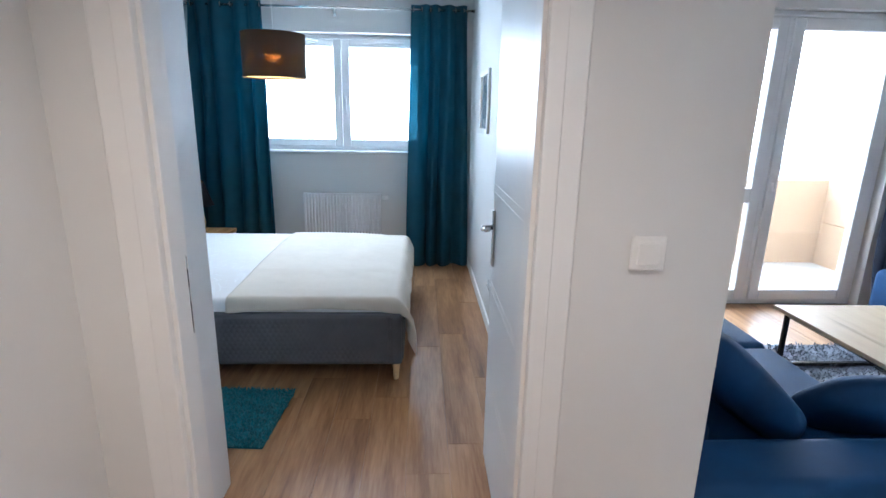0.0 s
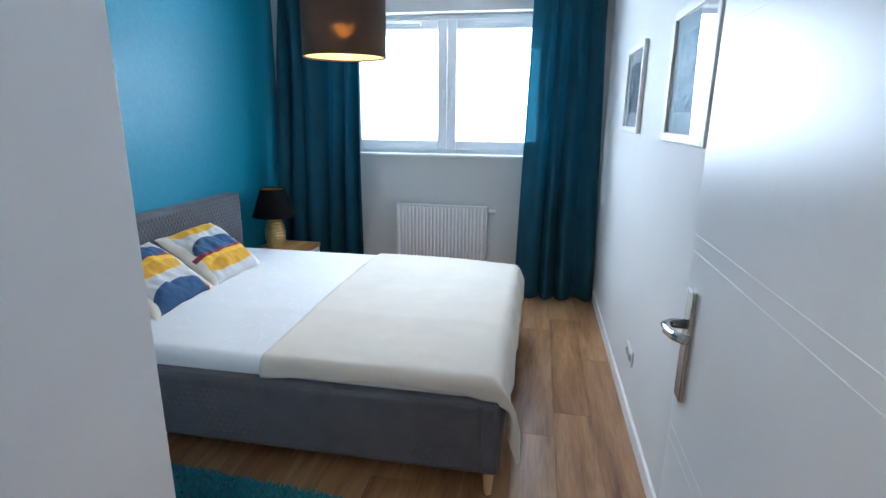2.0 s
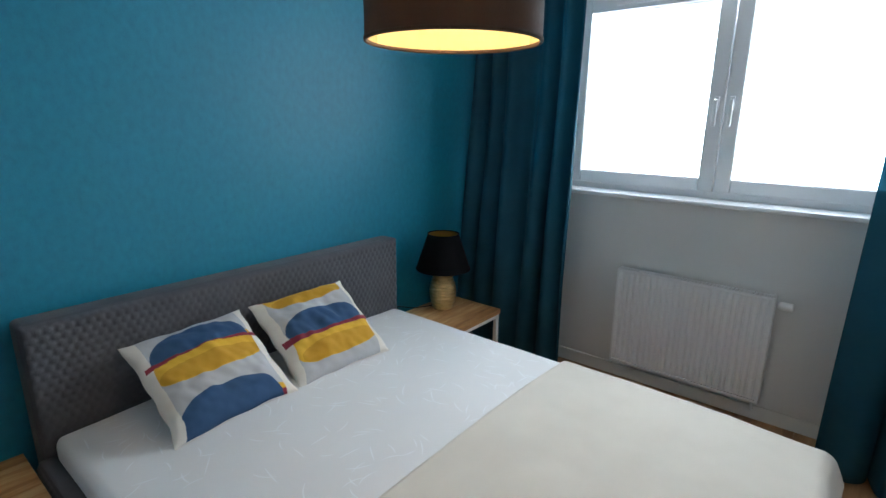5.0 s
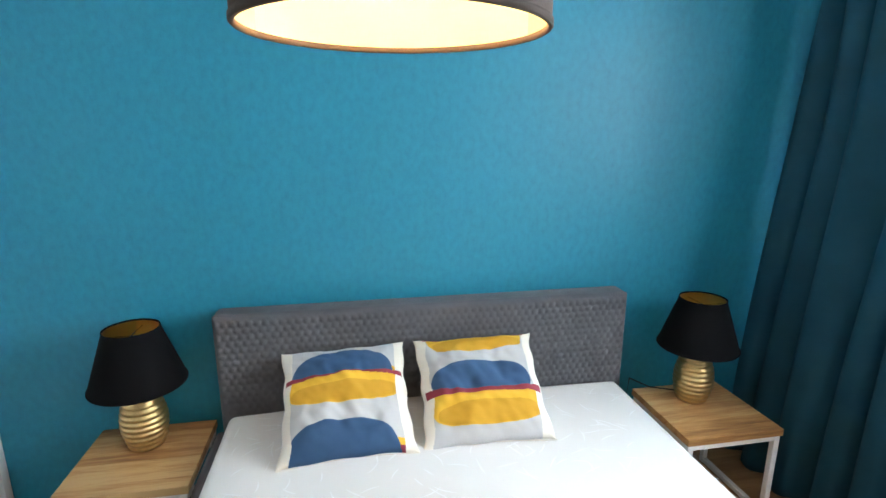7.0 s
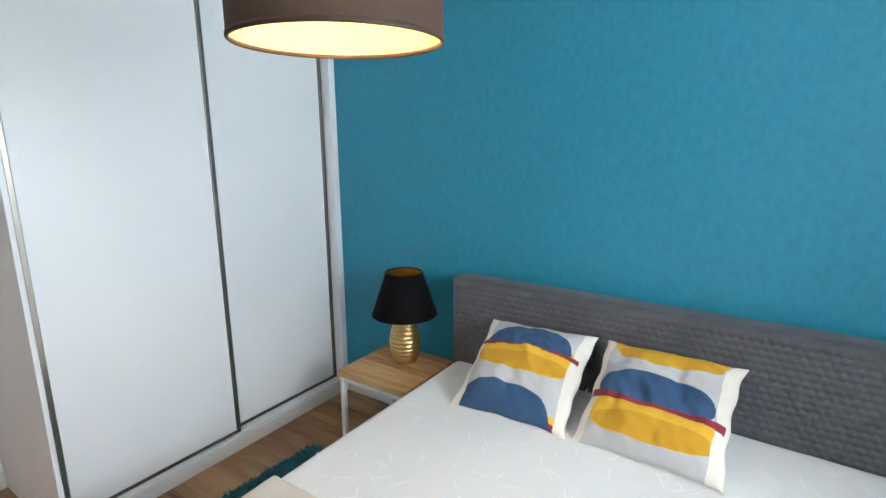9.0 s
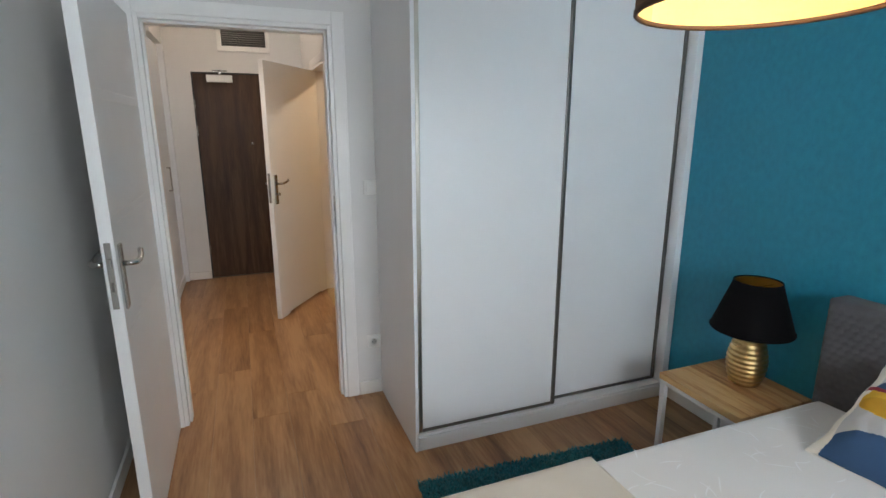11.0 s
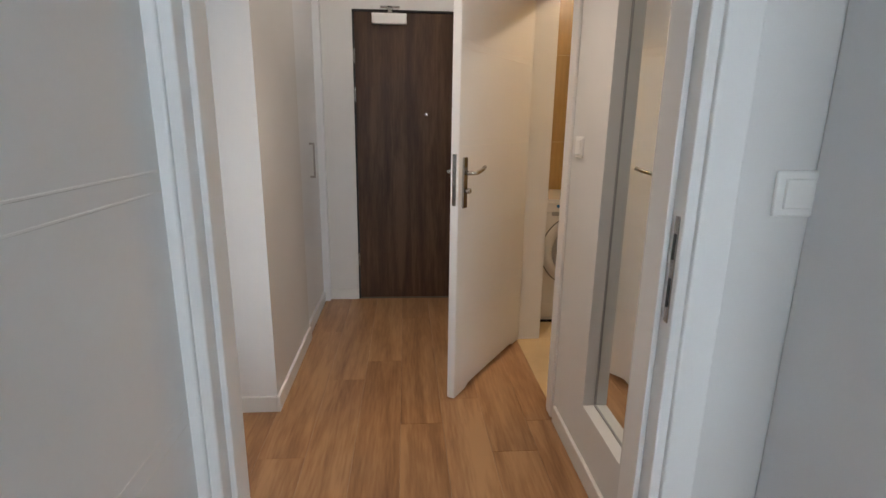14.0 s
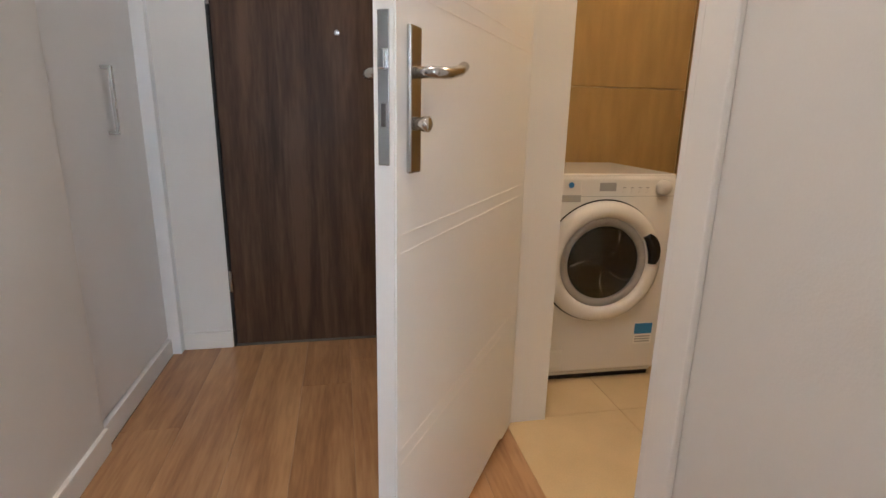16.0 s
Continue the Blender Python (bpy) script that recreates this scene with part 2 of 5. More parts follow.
M_FRAME = mat("cream_frame", (0.72, 0.69, 0.63), 0.4, var=0.04)
P_GREY = mat("cushion_grey", (0.50, 0.50, 0.51), 0.9, var=0.05, bump=0.3, fine=600)
P_BLUE = mat("cushion_blue", (0.032, 0.085, 0.185), 0.9, var=0.08, bump=0.3, fine=600)
P_YEL = mat("cushion_yellow", (0.72, 0.42, 0.035), 0.9, var=0.06, bump=0.3, fine=600)
P_OCH = mat("cushion_ochre", (0.58, 0.31, 0.02), 0.9, var=0.06, bump=0.3, fine=600)
P_RED = mat("cushion_wine", (0.26, 0.03, 0.05), 0.9, var=0.08, bump=0.3, fine=600)
P_CREAM = mat("cushion_cream", (0.78, 0.73, 0.65), 0.9, var=0.04, bump=0.3, fine=600)


def glass(name, rough=0.0):
    m = bpy.data.materials.new(name)
    m.use_nodes = True
    b = m.node_tree.nodes["Principled BSDF"]
    b.inputs["Transmission Weight"].default_value = 1.0
    b.inputs["Roughness"].default_value = rough
    b.inputs["IOR"].default_value = 1.45
    b.inputs["Base Color"].default_value = (0.96, 0.98, 0.98, 1)
    return m


M_GLASS = glass("clear_glass")
M_DOORGLASS = glass("washer_glass", 0.03)


# ---- mesh helpers ----
def put(name, me, material, parent=None, smooth=False):
    for m in (material if isinstance(material, (list, tuple)) else [material]):
        me.materials.append(m)
    if smooth:
        me.shade_smooth()
    ob = new(name, me)
    ob.parent = parent
    return ob


def part(name, bm, material, parent=None, label="", smooth=False):
    me = bpy.data.meshes.new(name)
    bm.normal_update()
    bm.to_mesh(me)
    bm.free()
    ob = put(name, me, material, parent, smooth)
    return tagged(ob, label)


def cuboid(a, b, bevel=0.0, seg=2, bm=None):
    """A box from corner a to corner b, its edges rounded; adds to bm where one is given."""
    own = bmesh.new()
    bmesh.ops.create_cube(own, size=1)
    for v in own.verts:
        v.co = [(a[i] + b[i]) / 2 + v.co[i] * (b[i] - a[i]) for i in range(3)]
    if bevel:
        bmesh.ops.bevel(own, geom=own.edges[:], offset=bevel, segments=seg, profile=0.5, affect="EDGES")
    if bm is None:
        return own
    me = bpy.data.meshes.new("piece")
    own.to_mesh(me)
    own.free()
    bm.from_mesh(me)
    bpy.data.meshes.remove(me)
    return bm


def boxes(pairs, bevel=0.0):
    bm = bmesh.new()
    for a, b in pairs:
        cuboid(a, b, bevel, 2, bm)
    return bm


def lathe(profile, n=48, bm=None, centre=(0, 0, 0)):
    """Turns a profile of (radius, height) about the z axis."""
    bm = bm or bmesh.new()
    rings = [[bm.verts.new((centre[0] + r * math.cos(2 * math.pi * k / n), centre[1] + r * math.sin(2 * math.pi * k / n), centre[2] + z)) for k in range(n)]
             for r, z in profile]
    for p, q in zip(rings, rings[1:]):
        for k in range(n):
            bm.faces.new((p[k], p[(k + 1) % n], q[(k + 1) % n], q[k]))
    return bm


def capped(profile, n=48):
    bm = lathe(profile, n)
    bmesh.ops.holes_fill(bm, edges=[e for e in bm.edges if e.is_boundary], sides=0)
    bmesh.ops.recalc_face_normals(bm, faces=bm.faces[:])
    return bm


def tube(points, r, n=10):
    bm = bmesh.new()
    pts = [Vector(p) for p in points]
    rings = []
    for i, p in enumerate(pts):
        d = (pts[min(i + 1, len(pts) - 1)] - pts[max(i - 1, 0)]).normalized()
        u = d.cross(Vector((0, 0, 1)) if abs(d.z) < 0.9 else Vector((1, 0, 0))).normalized()
        w = d.cross(u)
        rings.append([bm.verts.new(p + r * (u * math.cos(2 * math.pi * k / n) + w * math.sin(2 * math.pi * k / n))) for k in range(n)])
    for a, b in zip(rings, rings[1:]):
        for k in range(n):
            bm.faces.new((a[k], a[(k + 1) % n], b[(k + 1) % n], b[k]))
    bm.faces.new(rings[0])
    bm.faces.new(rings[-1])
    bmesh.ops.recalc_face_normals(bm, faces=bm.faces[:])
    return bm


def sheet(name, fn, nu, nv, material, parent=None, label="", thick=0.0, closed=False):
    """A smooth surface from fn(u, v), u and v from 0 to 1."""
    verts = [fn(i / nu, j / nv) for j in range(nv + 1) for i in range(nu + 1)]
    faces = [(j * (nu + 1) + i, j * (nu + 1) + i + 1, (j + 1) * (nu + 1) + i + 1, (j + 1) * (nu + 1) + i) for j in range(nv) for i in range(nu)]
    me = bpy.data.meshes.new(name)
    me.from_pydata(verts, [], faces)
    me.update()
    ob = put(name, me, material, parent, True)
    if thick:
        mod = ob.modifiers.new("thickness", "SOLIDIFY")
        mod.thickness, mod.offset = thick, 0
    return tagged(ob, label)


def thing(name, label, category, group="", at=(0, 0, 0), turn=0.0):
    ob = new(name)
    ob.matrix_basis = pose(*at, 0, 0, turn)
    return tagged(ob, label, category, group)


def structure(name, bm, material, label=""):
    return tagged(part(name, bm, material), label, kind="structure")


def smooth_step(a, b, x):
    t = min(1, max(0, (x - a) / (b - a)))
    return t * t * (3 - 2 * t)


# ---- the shell ----
structure("ceiling", cuboid((-2.6, -2.2, CEIL), (XE + 0.2, 6.0, CEIL + 0.15)), M_CEIL)
OX1, OX2, OZ = -0.495, 0.41, 2.06      # rough opening of the bedroom door
structure("wall_door", boxes([((-2.4, YH, 0), (OX1, YB, CEIL)), ((OX2, YH, 0), (XO, YB, CEIL)), ((OX1, YH, OZ), (OX2, YB, CEIL))]), M_WALL)
structure("wall_blue", cuboid((-2.4, YB, 0), (XL, YW, CEIL)), M_BLUE)
structure("wall_pictures", cuboid((XR, YB, 0), (XO, YW, CEIL)), M_WALL)
WX1, WX2, WZ1, WZ2 = -1.62, 0.20, 1.15, 2.30   # bedroom window opening
structure("wall_window", boxes([((-2.4, YW, 0), (WX1, 5.68, CEIL)), ((WX2, YW, 0), (XO, 5.68, CEIL)), ((WX1, YW, 0), (WX2, 5.68, WZ1)), ((WX1, YW, WZ2), (WX2, 5.68, CEIL))]), M_WALL)
BY1, BY2 = -1.075, -0.200                # rough opening of the bathroom door
MY1, MY2, MZ1, MZ2 = 0.205, 0.560, 0.275, 2.0   # shallow niche that holds the hall mirror
structure("wall_mirror", boxes([((-0.80, YE, 0), (XH, BY1, CEIL)), ((-0.80, BY2, 0), (XH, MY1, CEIL)), ((-0.80, MY2, 0), (XH, YH, CEIL)), ((-0.80, MY1, 0), (XH, MY2, MZ1)), ((-0.80, MY1, MZ2), (XH, MY2, CEIL)),
                               ((-0.80, MY1, MZ1), (XH - 0.052, MY2, MZ2)), ((-0.80, BY1, 2.07), (XH, BY2, CEIL))]), M_WALL)
EX1, EX2 = -0.615, 0.388               # entry door
structure("wall_entry", boxes([((-2.4, YE - 0.2, 0), (EX1, YE, CEIL)), ((EX2, YE - 0.2, 0), (1.3, YE, CEIL)), ((EX1, YE - 0.2, 2.065), (EX2, YE, CEIL))]), M_WALL)
structure("wall_hall", cuboid((XC, -1.1, 0), (0.80, YC - 0.12, CEIL)), M_WALL)
structure("wall_niche", cuboid((0.80, -1.1, 0), (1.3, -1.0, CEIL)), M_WALL)
structure("wall_niche_back", cuboid((1.2, YE, 0), (1.3, -1.1, CEIL)), M_WALL)
structure("bulkhead", cuboid((0.605, YE, 2.30), (1.2, -1.1, CEIL)), M_WALL)
structure("wall_living_back", cuboid((XC, YC - 0.12, 0), (XE, YC, CEIL)), M_WALL)
structure("wall_living_end", cuboid((XE, YC - 0.12, 0), (XE + 0.15, YL + 0.25, CEIL)), M_WALL)
VX1, VX2, VZ = 2.10, 3.84, 2.34        # balcony door and side window
structure("wall_balcony", boxes([((XO, YL, 0), (VX1, YL + 0.25, CEIL)), ((VX2, YL, 0), (XE, YL + 0.25, CEIL)), ((VX1, YL, VZ), (VX2, YL + 0.25, CEIL))]), M_WALL)
structure("wall_bath", boxes([((XT - 0.1, YE, 0), (XT, YH, CEIL)), ((XT, 0.5, 0), (-0.80, 0.6, CEIL))]), M_WALL)


def baseboard(x1, y1, x2, y2, side, h=0.08, t=0.015):
    """A skirting along a wall's foot; side is the way into the room."""
    a = (min(x1, x2, x1 + side[0] * t, x2 + side[0] * t), min(y1, y2, y1 + side[1] * t, y2 + side[1] * t), 0)
    b = (max(x1, x2, x1 + side[0] * t, x2 + side[0] * t), max(y1, y2, y1 + side[1] * t, y2 + side[1] * t), h)
    structure("baseboard", cuboid(a, b, 0.004), M_BASE)


baseboard(XL, 1.76, XL, YW, (1, 0))
baseboard(XR, YB, XR, YW, (-1, 0))
baseboard(XL + 0.015, YW, XR - 0.015, YW, (0, -1))
baseboard(-0.68, YB, -0.545, YB, (0, 1))
baseboard(0.46, YB, XR - 0.015, YB, (0, 1))
baseboard(XH, -0.12, XH, 0.965, (1, 0))
baseboard(XC, -1.1, XC, YC + 0.015, (-1, 0))
baseboard(XC, YC, XE, YC, (0, 1))
baseboard(0.39, YE, 0.598, YE, (0, 1))
baseboard(0.47, YH, XO + 0.015, YH, (0, -1))
baseboard(XO, YH, XO, YL, (1, 0))


# ---- doors ----
def casing(name, axis, at, lo, hi, top, out, width=0.07, thick=0.014):
    """A flat architrave round an opening. axis 'x': the wall's face lies at y = at; 'y': at x = at."""
    bm = bmesh.new()
    d = (at, at + out * thick)
    for a, b, z1, z2 in ((lo - width, lo, 0, top + width), (hi, hi + width, 0, top + width), (lo, hi, top, top + width)):
        if axis == "x":
            cuboid((a, min(d), z1), (b, max(d), z2), 0.004, 2, bm)
        else:
            cuboid((min(d), a, z1), (max(d), b, z2), 0.004, 2, bm)
    return bm


def leaf_mesh(width, height, thick, undercut=0.0):
    """A door leaf in the x-z plane, its lower edge cut out for air where undercut is given."""
    bm = bmesh.new()
    if undercut:
        out = [(0, 0), (0.10, 0), (0.13, undercut), (width - 0.15, undercut), (width - 0.12, 0), (width, 0), (width, height), (0, height)]
    else:
        out = [(0, 0), (width, 0), (width, height), (0, height)]
    f = bm.faces.new([bm.verts.new((x, 0, z)) for x, z in out])
    r = bmesh.ops.extrude_face_region(bm, geom=[f])
    for v in r["geom"]:
        if isinstance(v, bmesh.types.BMVert):
            v.co.y += thick
    bmesh.ops.recalc_face_normals(bm, faces=bm.faces[:])
    bmesh.ops.bevel(bm, geom=bm.edges[:], offset=0.003, segments=2, affect="EDGES")
    return bm


def lever(parent, x, z, y, way, knob=False):
    """A lever handle on a long plate; way is the side of the leaf, the lever points at the hinge."""
    h = part("handle_plate", cuboid((x - 0.02, min(y, y + way * 0.009), z - 0.115), (x + 0.02, max(y, y + way * 0.009), z + 0.115), 0.003), M_CHROME, parent, "brushed steel plate")
    pts = [(x, y + way * 0.008, z + 0.045), (x, y + way * 0.035, z + 0.045), (x - 0.012, y + way * 0.048, z + 0.045), (x - 0.04, y + way * 0.052, z + 0.047),
           (x - 0.085, y + way * 0.050, z + 0.054), (x - 0.125, y + way * 0.042, z + 0.064)]
    part("lever", tube(pts, 0.0095, 12), M_CHROME, h, "curved steel lever", True)
    if knob:
        b = capped([(0.011, 0), (0.011, 0.010), (0.013, 0.016), (0.013, 0.024), (0.008, 0.027)], 20)
        bmesh.ops.rotate(b, verts=b.verts, matrix=Matrix.Rotation(-way * math.pi / 2, 3, "X"))
        bmesh.ops.translate(b, verts=b.verts, vec=(x, y + way * 0.008, z - 0.035))
        part("thumb_turn", b, M_CHROME, h, "", True)


def white_door(name, label, height, undercut, knob, hz=1.06):
    """An interior door: x along the leaf from its hinge, the rebated face at y = 0."""
    d = tagged(new(name), label, "door", kind="structure")
    w, t = 0.845, 0.040
    part("leaf", leaf_mesh(w, height, t, undercut), M_DOOR, d)
    for z in (0.40, 0.81, 1.22, 1.63):
        for k in (0, 0.032):
            for y in (-0.0007, t - 0.0013):
                part("groove", cuboid((0.03, y, z + k), (w - 0.012, y + 0.002, z + k + 0.004), 0.0006, 1), M_TRIM, d)
    lever(d, w - 0.055, hz, 0.0, -1, False)
    lever(d, w - 0.055, hz, t, 1, knob)
    lock = part("lock_plate", cuboid((w - 0.001, t / 2 - 0.010, hz - 0.10), (w + 0.0025, t / 2 + 0.010, hz + 0.13), 0.001), M_CHROME, d, "steel lock face plate")
    part("latch", cuboid((w, t / 2 - 0.006, hz + 0.045), (w + 0.011, t / 2 + 0.006, hz + 0.075), 0.002), M_CHROME, lock)
    part("bolt", cuboid((w, t / 2 - 0.004, hz - 0.04), (w + 0.0035, t / 2 + 0.004, hz - 0.005), 0.0008), M_DARKSTEEL, lock)
    for z in (0.25, 1.05, 1.80):
        h = capped([(0.007, z), (0.007, z + 0.07)], 12)
        bmesh.ops.translate(h, verts=h.verts, vec=(-0.004, 0.0, 0))
        part("hinge", h, M_CHROME, d)
    return d


door_bed = white_door("door_1", "white grooved interior door standing wide open in the bedroom", 2.025, 0.0, False, 1.040)
door_bed.matrix_basis = pose(0.450, 1.088, 0.008, 0, 0, 90.0)
door_bath = white_door("door_2", "white grooved bathroom door half open into the hall", 2.02, 0.018, True)
BATH_TURN = math.degrees(math.atan2(0.716, 0.485))
door_bath.matrix_basis = pose(-0.645, -1.041, 0.01, 0, 0, BATH_TURN)

# frames of the two white doors
fr = tagged(new("door_frame_1"), "white door frame with flat architraves", "door frame", kind="structure")
part("lining", boxes([((OX1, YH - 0.012, 0), (OX1 + 0.04, YB + 0.004, 2.06)), ((OX2 - 0.04, YH - 0.012, 0), (OX2, YB + 0.004, 2.06)),
                      ((OX1 + 0.04, YH - 0.012, 2.02), (OX2 - 0.04, YB + 0.004, 2.06))], 0.003), M_TRIM, fr)
part("stop", boxes([((OX1 + 0.04, YH + 0.01, 0), (OX1 + 0.052, YB - 0.035, 2.02)), ((OX2 - 0.052, YH + 0.01, 0), (OX2 - 0.04, YB - 0.035, 2.02)),
                    ((OX1 + 0.052, YH + 0.01, 2.008), (OX2 - 0.052, YB - 0.035, 2.02))], 0.002), M_TRIM, fr)
part("architrave", casing("a", "x", YH, OX1 + 0.02, OX2 - 0.02, 2.04, -1, 0.07, 0.006), M_TRIM, fr)
part("architrave", casing("a", "x", YB, OX1 + 0.02, OX2 - 0.02, 2.04, 1, 0.065), M_TRIM, fr)
strike = part("strike_plate", cuboid((OX1 + 0.039, 1.077, 0.985), (OX1 + 0.0425, 1.092, 1.185), 0.001), M_CHROME, fr, "steel strike plate")
part("slot", cuboid((OX1 + 0.042, 1.081, 1.105), (OX1 + 0.0435, 1.088, 1.152)), M_BLACK, strike)
part("slot", cuboid((OX1 + 0.042, 1.081, 1.015), (OX1 + 0.0435, 1.088, 1.070)), M_BLACK, strike)
fb = tagged(new("door_frame_2"), "white bathroom door frame with flat architraves", "door frame", kind="structure")
part("lining", boxes([((-0.815, BY1, 0), (XH + 0.01, BY1 + 0.04, 2.07)), ((-0.815, BY2 - 0.04, 0), (XH + 0.01, BY2, 2.07)),
                      ((-0.815, BY1 + 0.04, 2.03), (XH + 0.01, BY2 - 0.04, 2.07))], 0.003), M_TRIM, fb)
part("architrave", casing("a", "y", XH, BY1 + 0.02, BY2 - 0.02, 2.05, 1), M_TRIM, fb)

# entry door
en = tagged(new("door_3"), "dark brown wood-grain flat entry door, closed", "door", kind="structure")
part("leaf", cuboid((EX1 + 0.012, YE - 0.06, 0.006), (EX2 - 0.012, YE - 0.012, 2.053), 0.002), M_DARKWOOD, en)
part("jamb", boxes([((EX1, YE - 0.1, 0), (EX1 + 0.010, YE + 0.004, 2.065)), ((EX2 - 0.010, YE - 0.1, 0), (EX2, YE + 0.004, 2.065)),
                    ((EX1 + 0.010, YE - 0.1, 2.055), (EX2 - 0.010, YE + 0.004, 2.065))]), M_BLACK, en)
part("backing", cuboid((EX1 + 0.010, YE - 0.10, 0), (EX2 - 0.010, YE - 0.07, 2.055)), M_BLACK, en)
for z in (0.265, 1.46, 1.715):
    part("hinge", cuboid((EX2 - 0.016, YE - 0.012, z), (EX2 - 0.002, YE + 0.006, z + 0.10), 0.003), M_CHROME, en)
ph = capped([(0.012, 0), (0.012, 0.006), (0.008, 0.009)], 20)
bmesh.ops.rotate(ph, verts=ph.verts, matrix=Matrix.Rotation(-math.pi / 2, 3, "X"))
bmesh.ops.translate(ph, verts=ph.verts, vec=(-0.119, YE - 0.013, 1.382))
part("peephole", ph, M_CHROME, en, "round chrome peephole")
cl = part("closer", cuboid((0.018, YE - 0.012, 1.973), (0.254, YE + 0.035, 2.040), 0.006), M_PLASTIC, en, "white overhead door closer")
part("closer_arm", boxes([((0.115, YE + 0.005, 2.04), (0.145, YE + 0.03, 2.085)), ((0.065, YE + 0.02, 2.072), (0.195, YE + 0.03, 2.085))], 0.002), M_CHROME, cl)
structure("threshold", cuboid((EX1, YE - 0.1, 0), (EX2, YE + 0.0, 0.006), 0.002), M_DARKSTEEL)

# ---- bedroom window ----
win = tagged(new("window_1"), "white two-sash plastic window over a deep sill", "window", kind="structure")
FY = YW + 0.13
part("outer_frame", boxes([((WX1, FY, WZ1), (WX1 + 0.06, FY + 0.07, WZ2)), ((WX2 - 0.06, FY, WZ1), (WX2, FY + 0.07, WZ2)),
                           ((WX1 + 0.06, FY, WZ1), (WX2 - 0.06, FY + 0.07, WZ1 + 0.045)), ((WX1 + 0.06, FY, WZ2 - 0.05), (WX2 - 0.06, FY + 0.07, WZ2))], 0.006), M_PVC, win)
mid = (WX1 + WX2) / 2
for a, b in ((WX1 + 0.05, mid - 0.002), (mid + 0.002, WX2 - 0.05)):
    s = part("sash", boxes([((a, FY - 0.018, WZ1 + 0.04), (a + 0.08, FY + 0.05, WZ2 - 0.04)), ((b - 0.08, FY - 0.018, WZ1 + 0.04), (b, FY + 0.05, WZ2 - 0.04)),
                            ((a + 0.08, FY - 0.018, WZ1 + 0.04), (b - 0.08, FY + 0.05, WZ1 + 0.115)), ((a + 0.08, FY - 0.018, WZ2 - 0.115), (b - 0.08, FY + 0.05, WZ2 - 0.04))], 0.008), M_PVC, win)
    g = part("pane", cuboid((a + 0.075, FY + 0.012, WZ1 + 0.11), (b - 0.075, FY + 0.018, WZ2 - 0.11)), M_GLASS, s)
    g.visible_shadow = False
    hx = b - 0.035 if b < 0 else a + 0.035
    part("window_handle", boxes([((hx - 0.013, FY - 0.030, 1.63), (hx + 0.013, FY - 0.016, 1.70)), ((hx - 0.010, FY - 0.052, 1.545), (hx + 0.010, FY - 0.036, 1.685)),
                                 ((hx - 0.008, FY - 0.045, 1.655), (hx + 0.008, FY - 0.028, 1.675))], 0.004), M_PVC, s, "white window handle")
    part("trickle_vent", cuboid(((a + b) / 2 - 0.2, FY - 0.034, WZ2 - 0.088), ((a + b) / 2 + 0.2, FY - 0.016, WZ2 - 0.066), 0.004), M_PVC, s)
structure("window_sill", cuboid((WX1 - 0.03, YW - 0.035, WZ1 - 0.02), (WX2 + 0.03, FY + 0.01, WZ1 + 0.004), 0.006), M_PVC)

# ---- balcony door and side window of the living room ----
bal = tagged(new("window_2"), "white glazed balcony door with a narrow side window", "balcony door", kind="structure")
VY = YL + 0.09
part("outer_frame", boxes([((VX1, VY, 0.0), (VX1 + 0.06, VY + 0.07, VZ)), ((VX2 - 0.06, VY, 0.0), (VX2, VY + 0.07, VZ)), ((2.86, VY, 0.05), (2.93, VY + 0.07, VZ - 0.06)),
                           ((VX1 + 0.06, VY, 0.0), (VX2 - 0.06, VY + 0.07, 0.05)), ((VX1 + 0.06, VY, VZ - 0.06), (VX2 - 0.06, VY + 0.07, VZ))], 0.006), M_PVC, bal)
for a, b, lo in ((VX1 + 0.05, 2.875, True), (2.92, VX2 - 0.05, False)):
    s = part("sash", boxes([((a, VY - 0.02, 0.04), (a + 0.085, VY + 0.05, VZ - 0.05)), ((b - 0.085, VY - 0.02, 0.04), (b, VY + 0.05, VZ - 0.05)),
                            ((a + 0.085, VY - 0.02, 0.04), (b - 0.085, VY + 0.05, 0.135)), ((a + 0.085, VY - 0.02, VZ - 0.14), (b - 0.085, VY + 0.05, VZ - 0.05))]
                           + ([((a + 0.085, VY - 0.02, 0.88), (b - 0.085, VY + 0.05, 1.0))] if lo else []), 0.008), M_PVC, bal)
    g = part("pane", cuboid((a + 0.08, VY + 0.012, 0.13), (b - 0.08, VY + 0.018, VZ - 0.135)), M_GLASS, s)
    g.visible_shadow = False
    if not lo:
        part("window_handle", boxes([((a + 0.03, VY - 0.035, 1.05), (a + 0.055, VY - 0.018, 1.12)), ((a + 0.033, VY - 0.06, 0.98), (a + 0.052, VY - 0.042, 1.11)),
                                     ((a + 0.036, VY - 0.05, 1.075), (a + 0.05, VY - 0.03, 1.095))], 0.004), M_PVC, s)
part("trickle_vent", cuboid((2.5, VY - 0.014, VZ - 0.045), (3.1, VY + 0.002, VZ - 0.02), 0.004), M_PVC, bal)

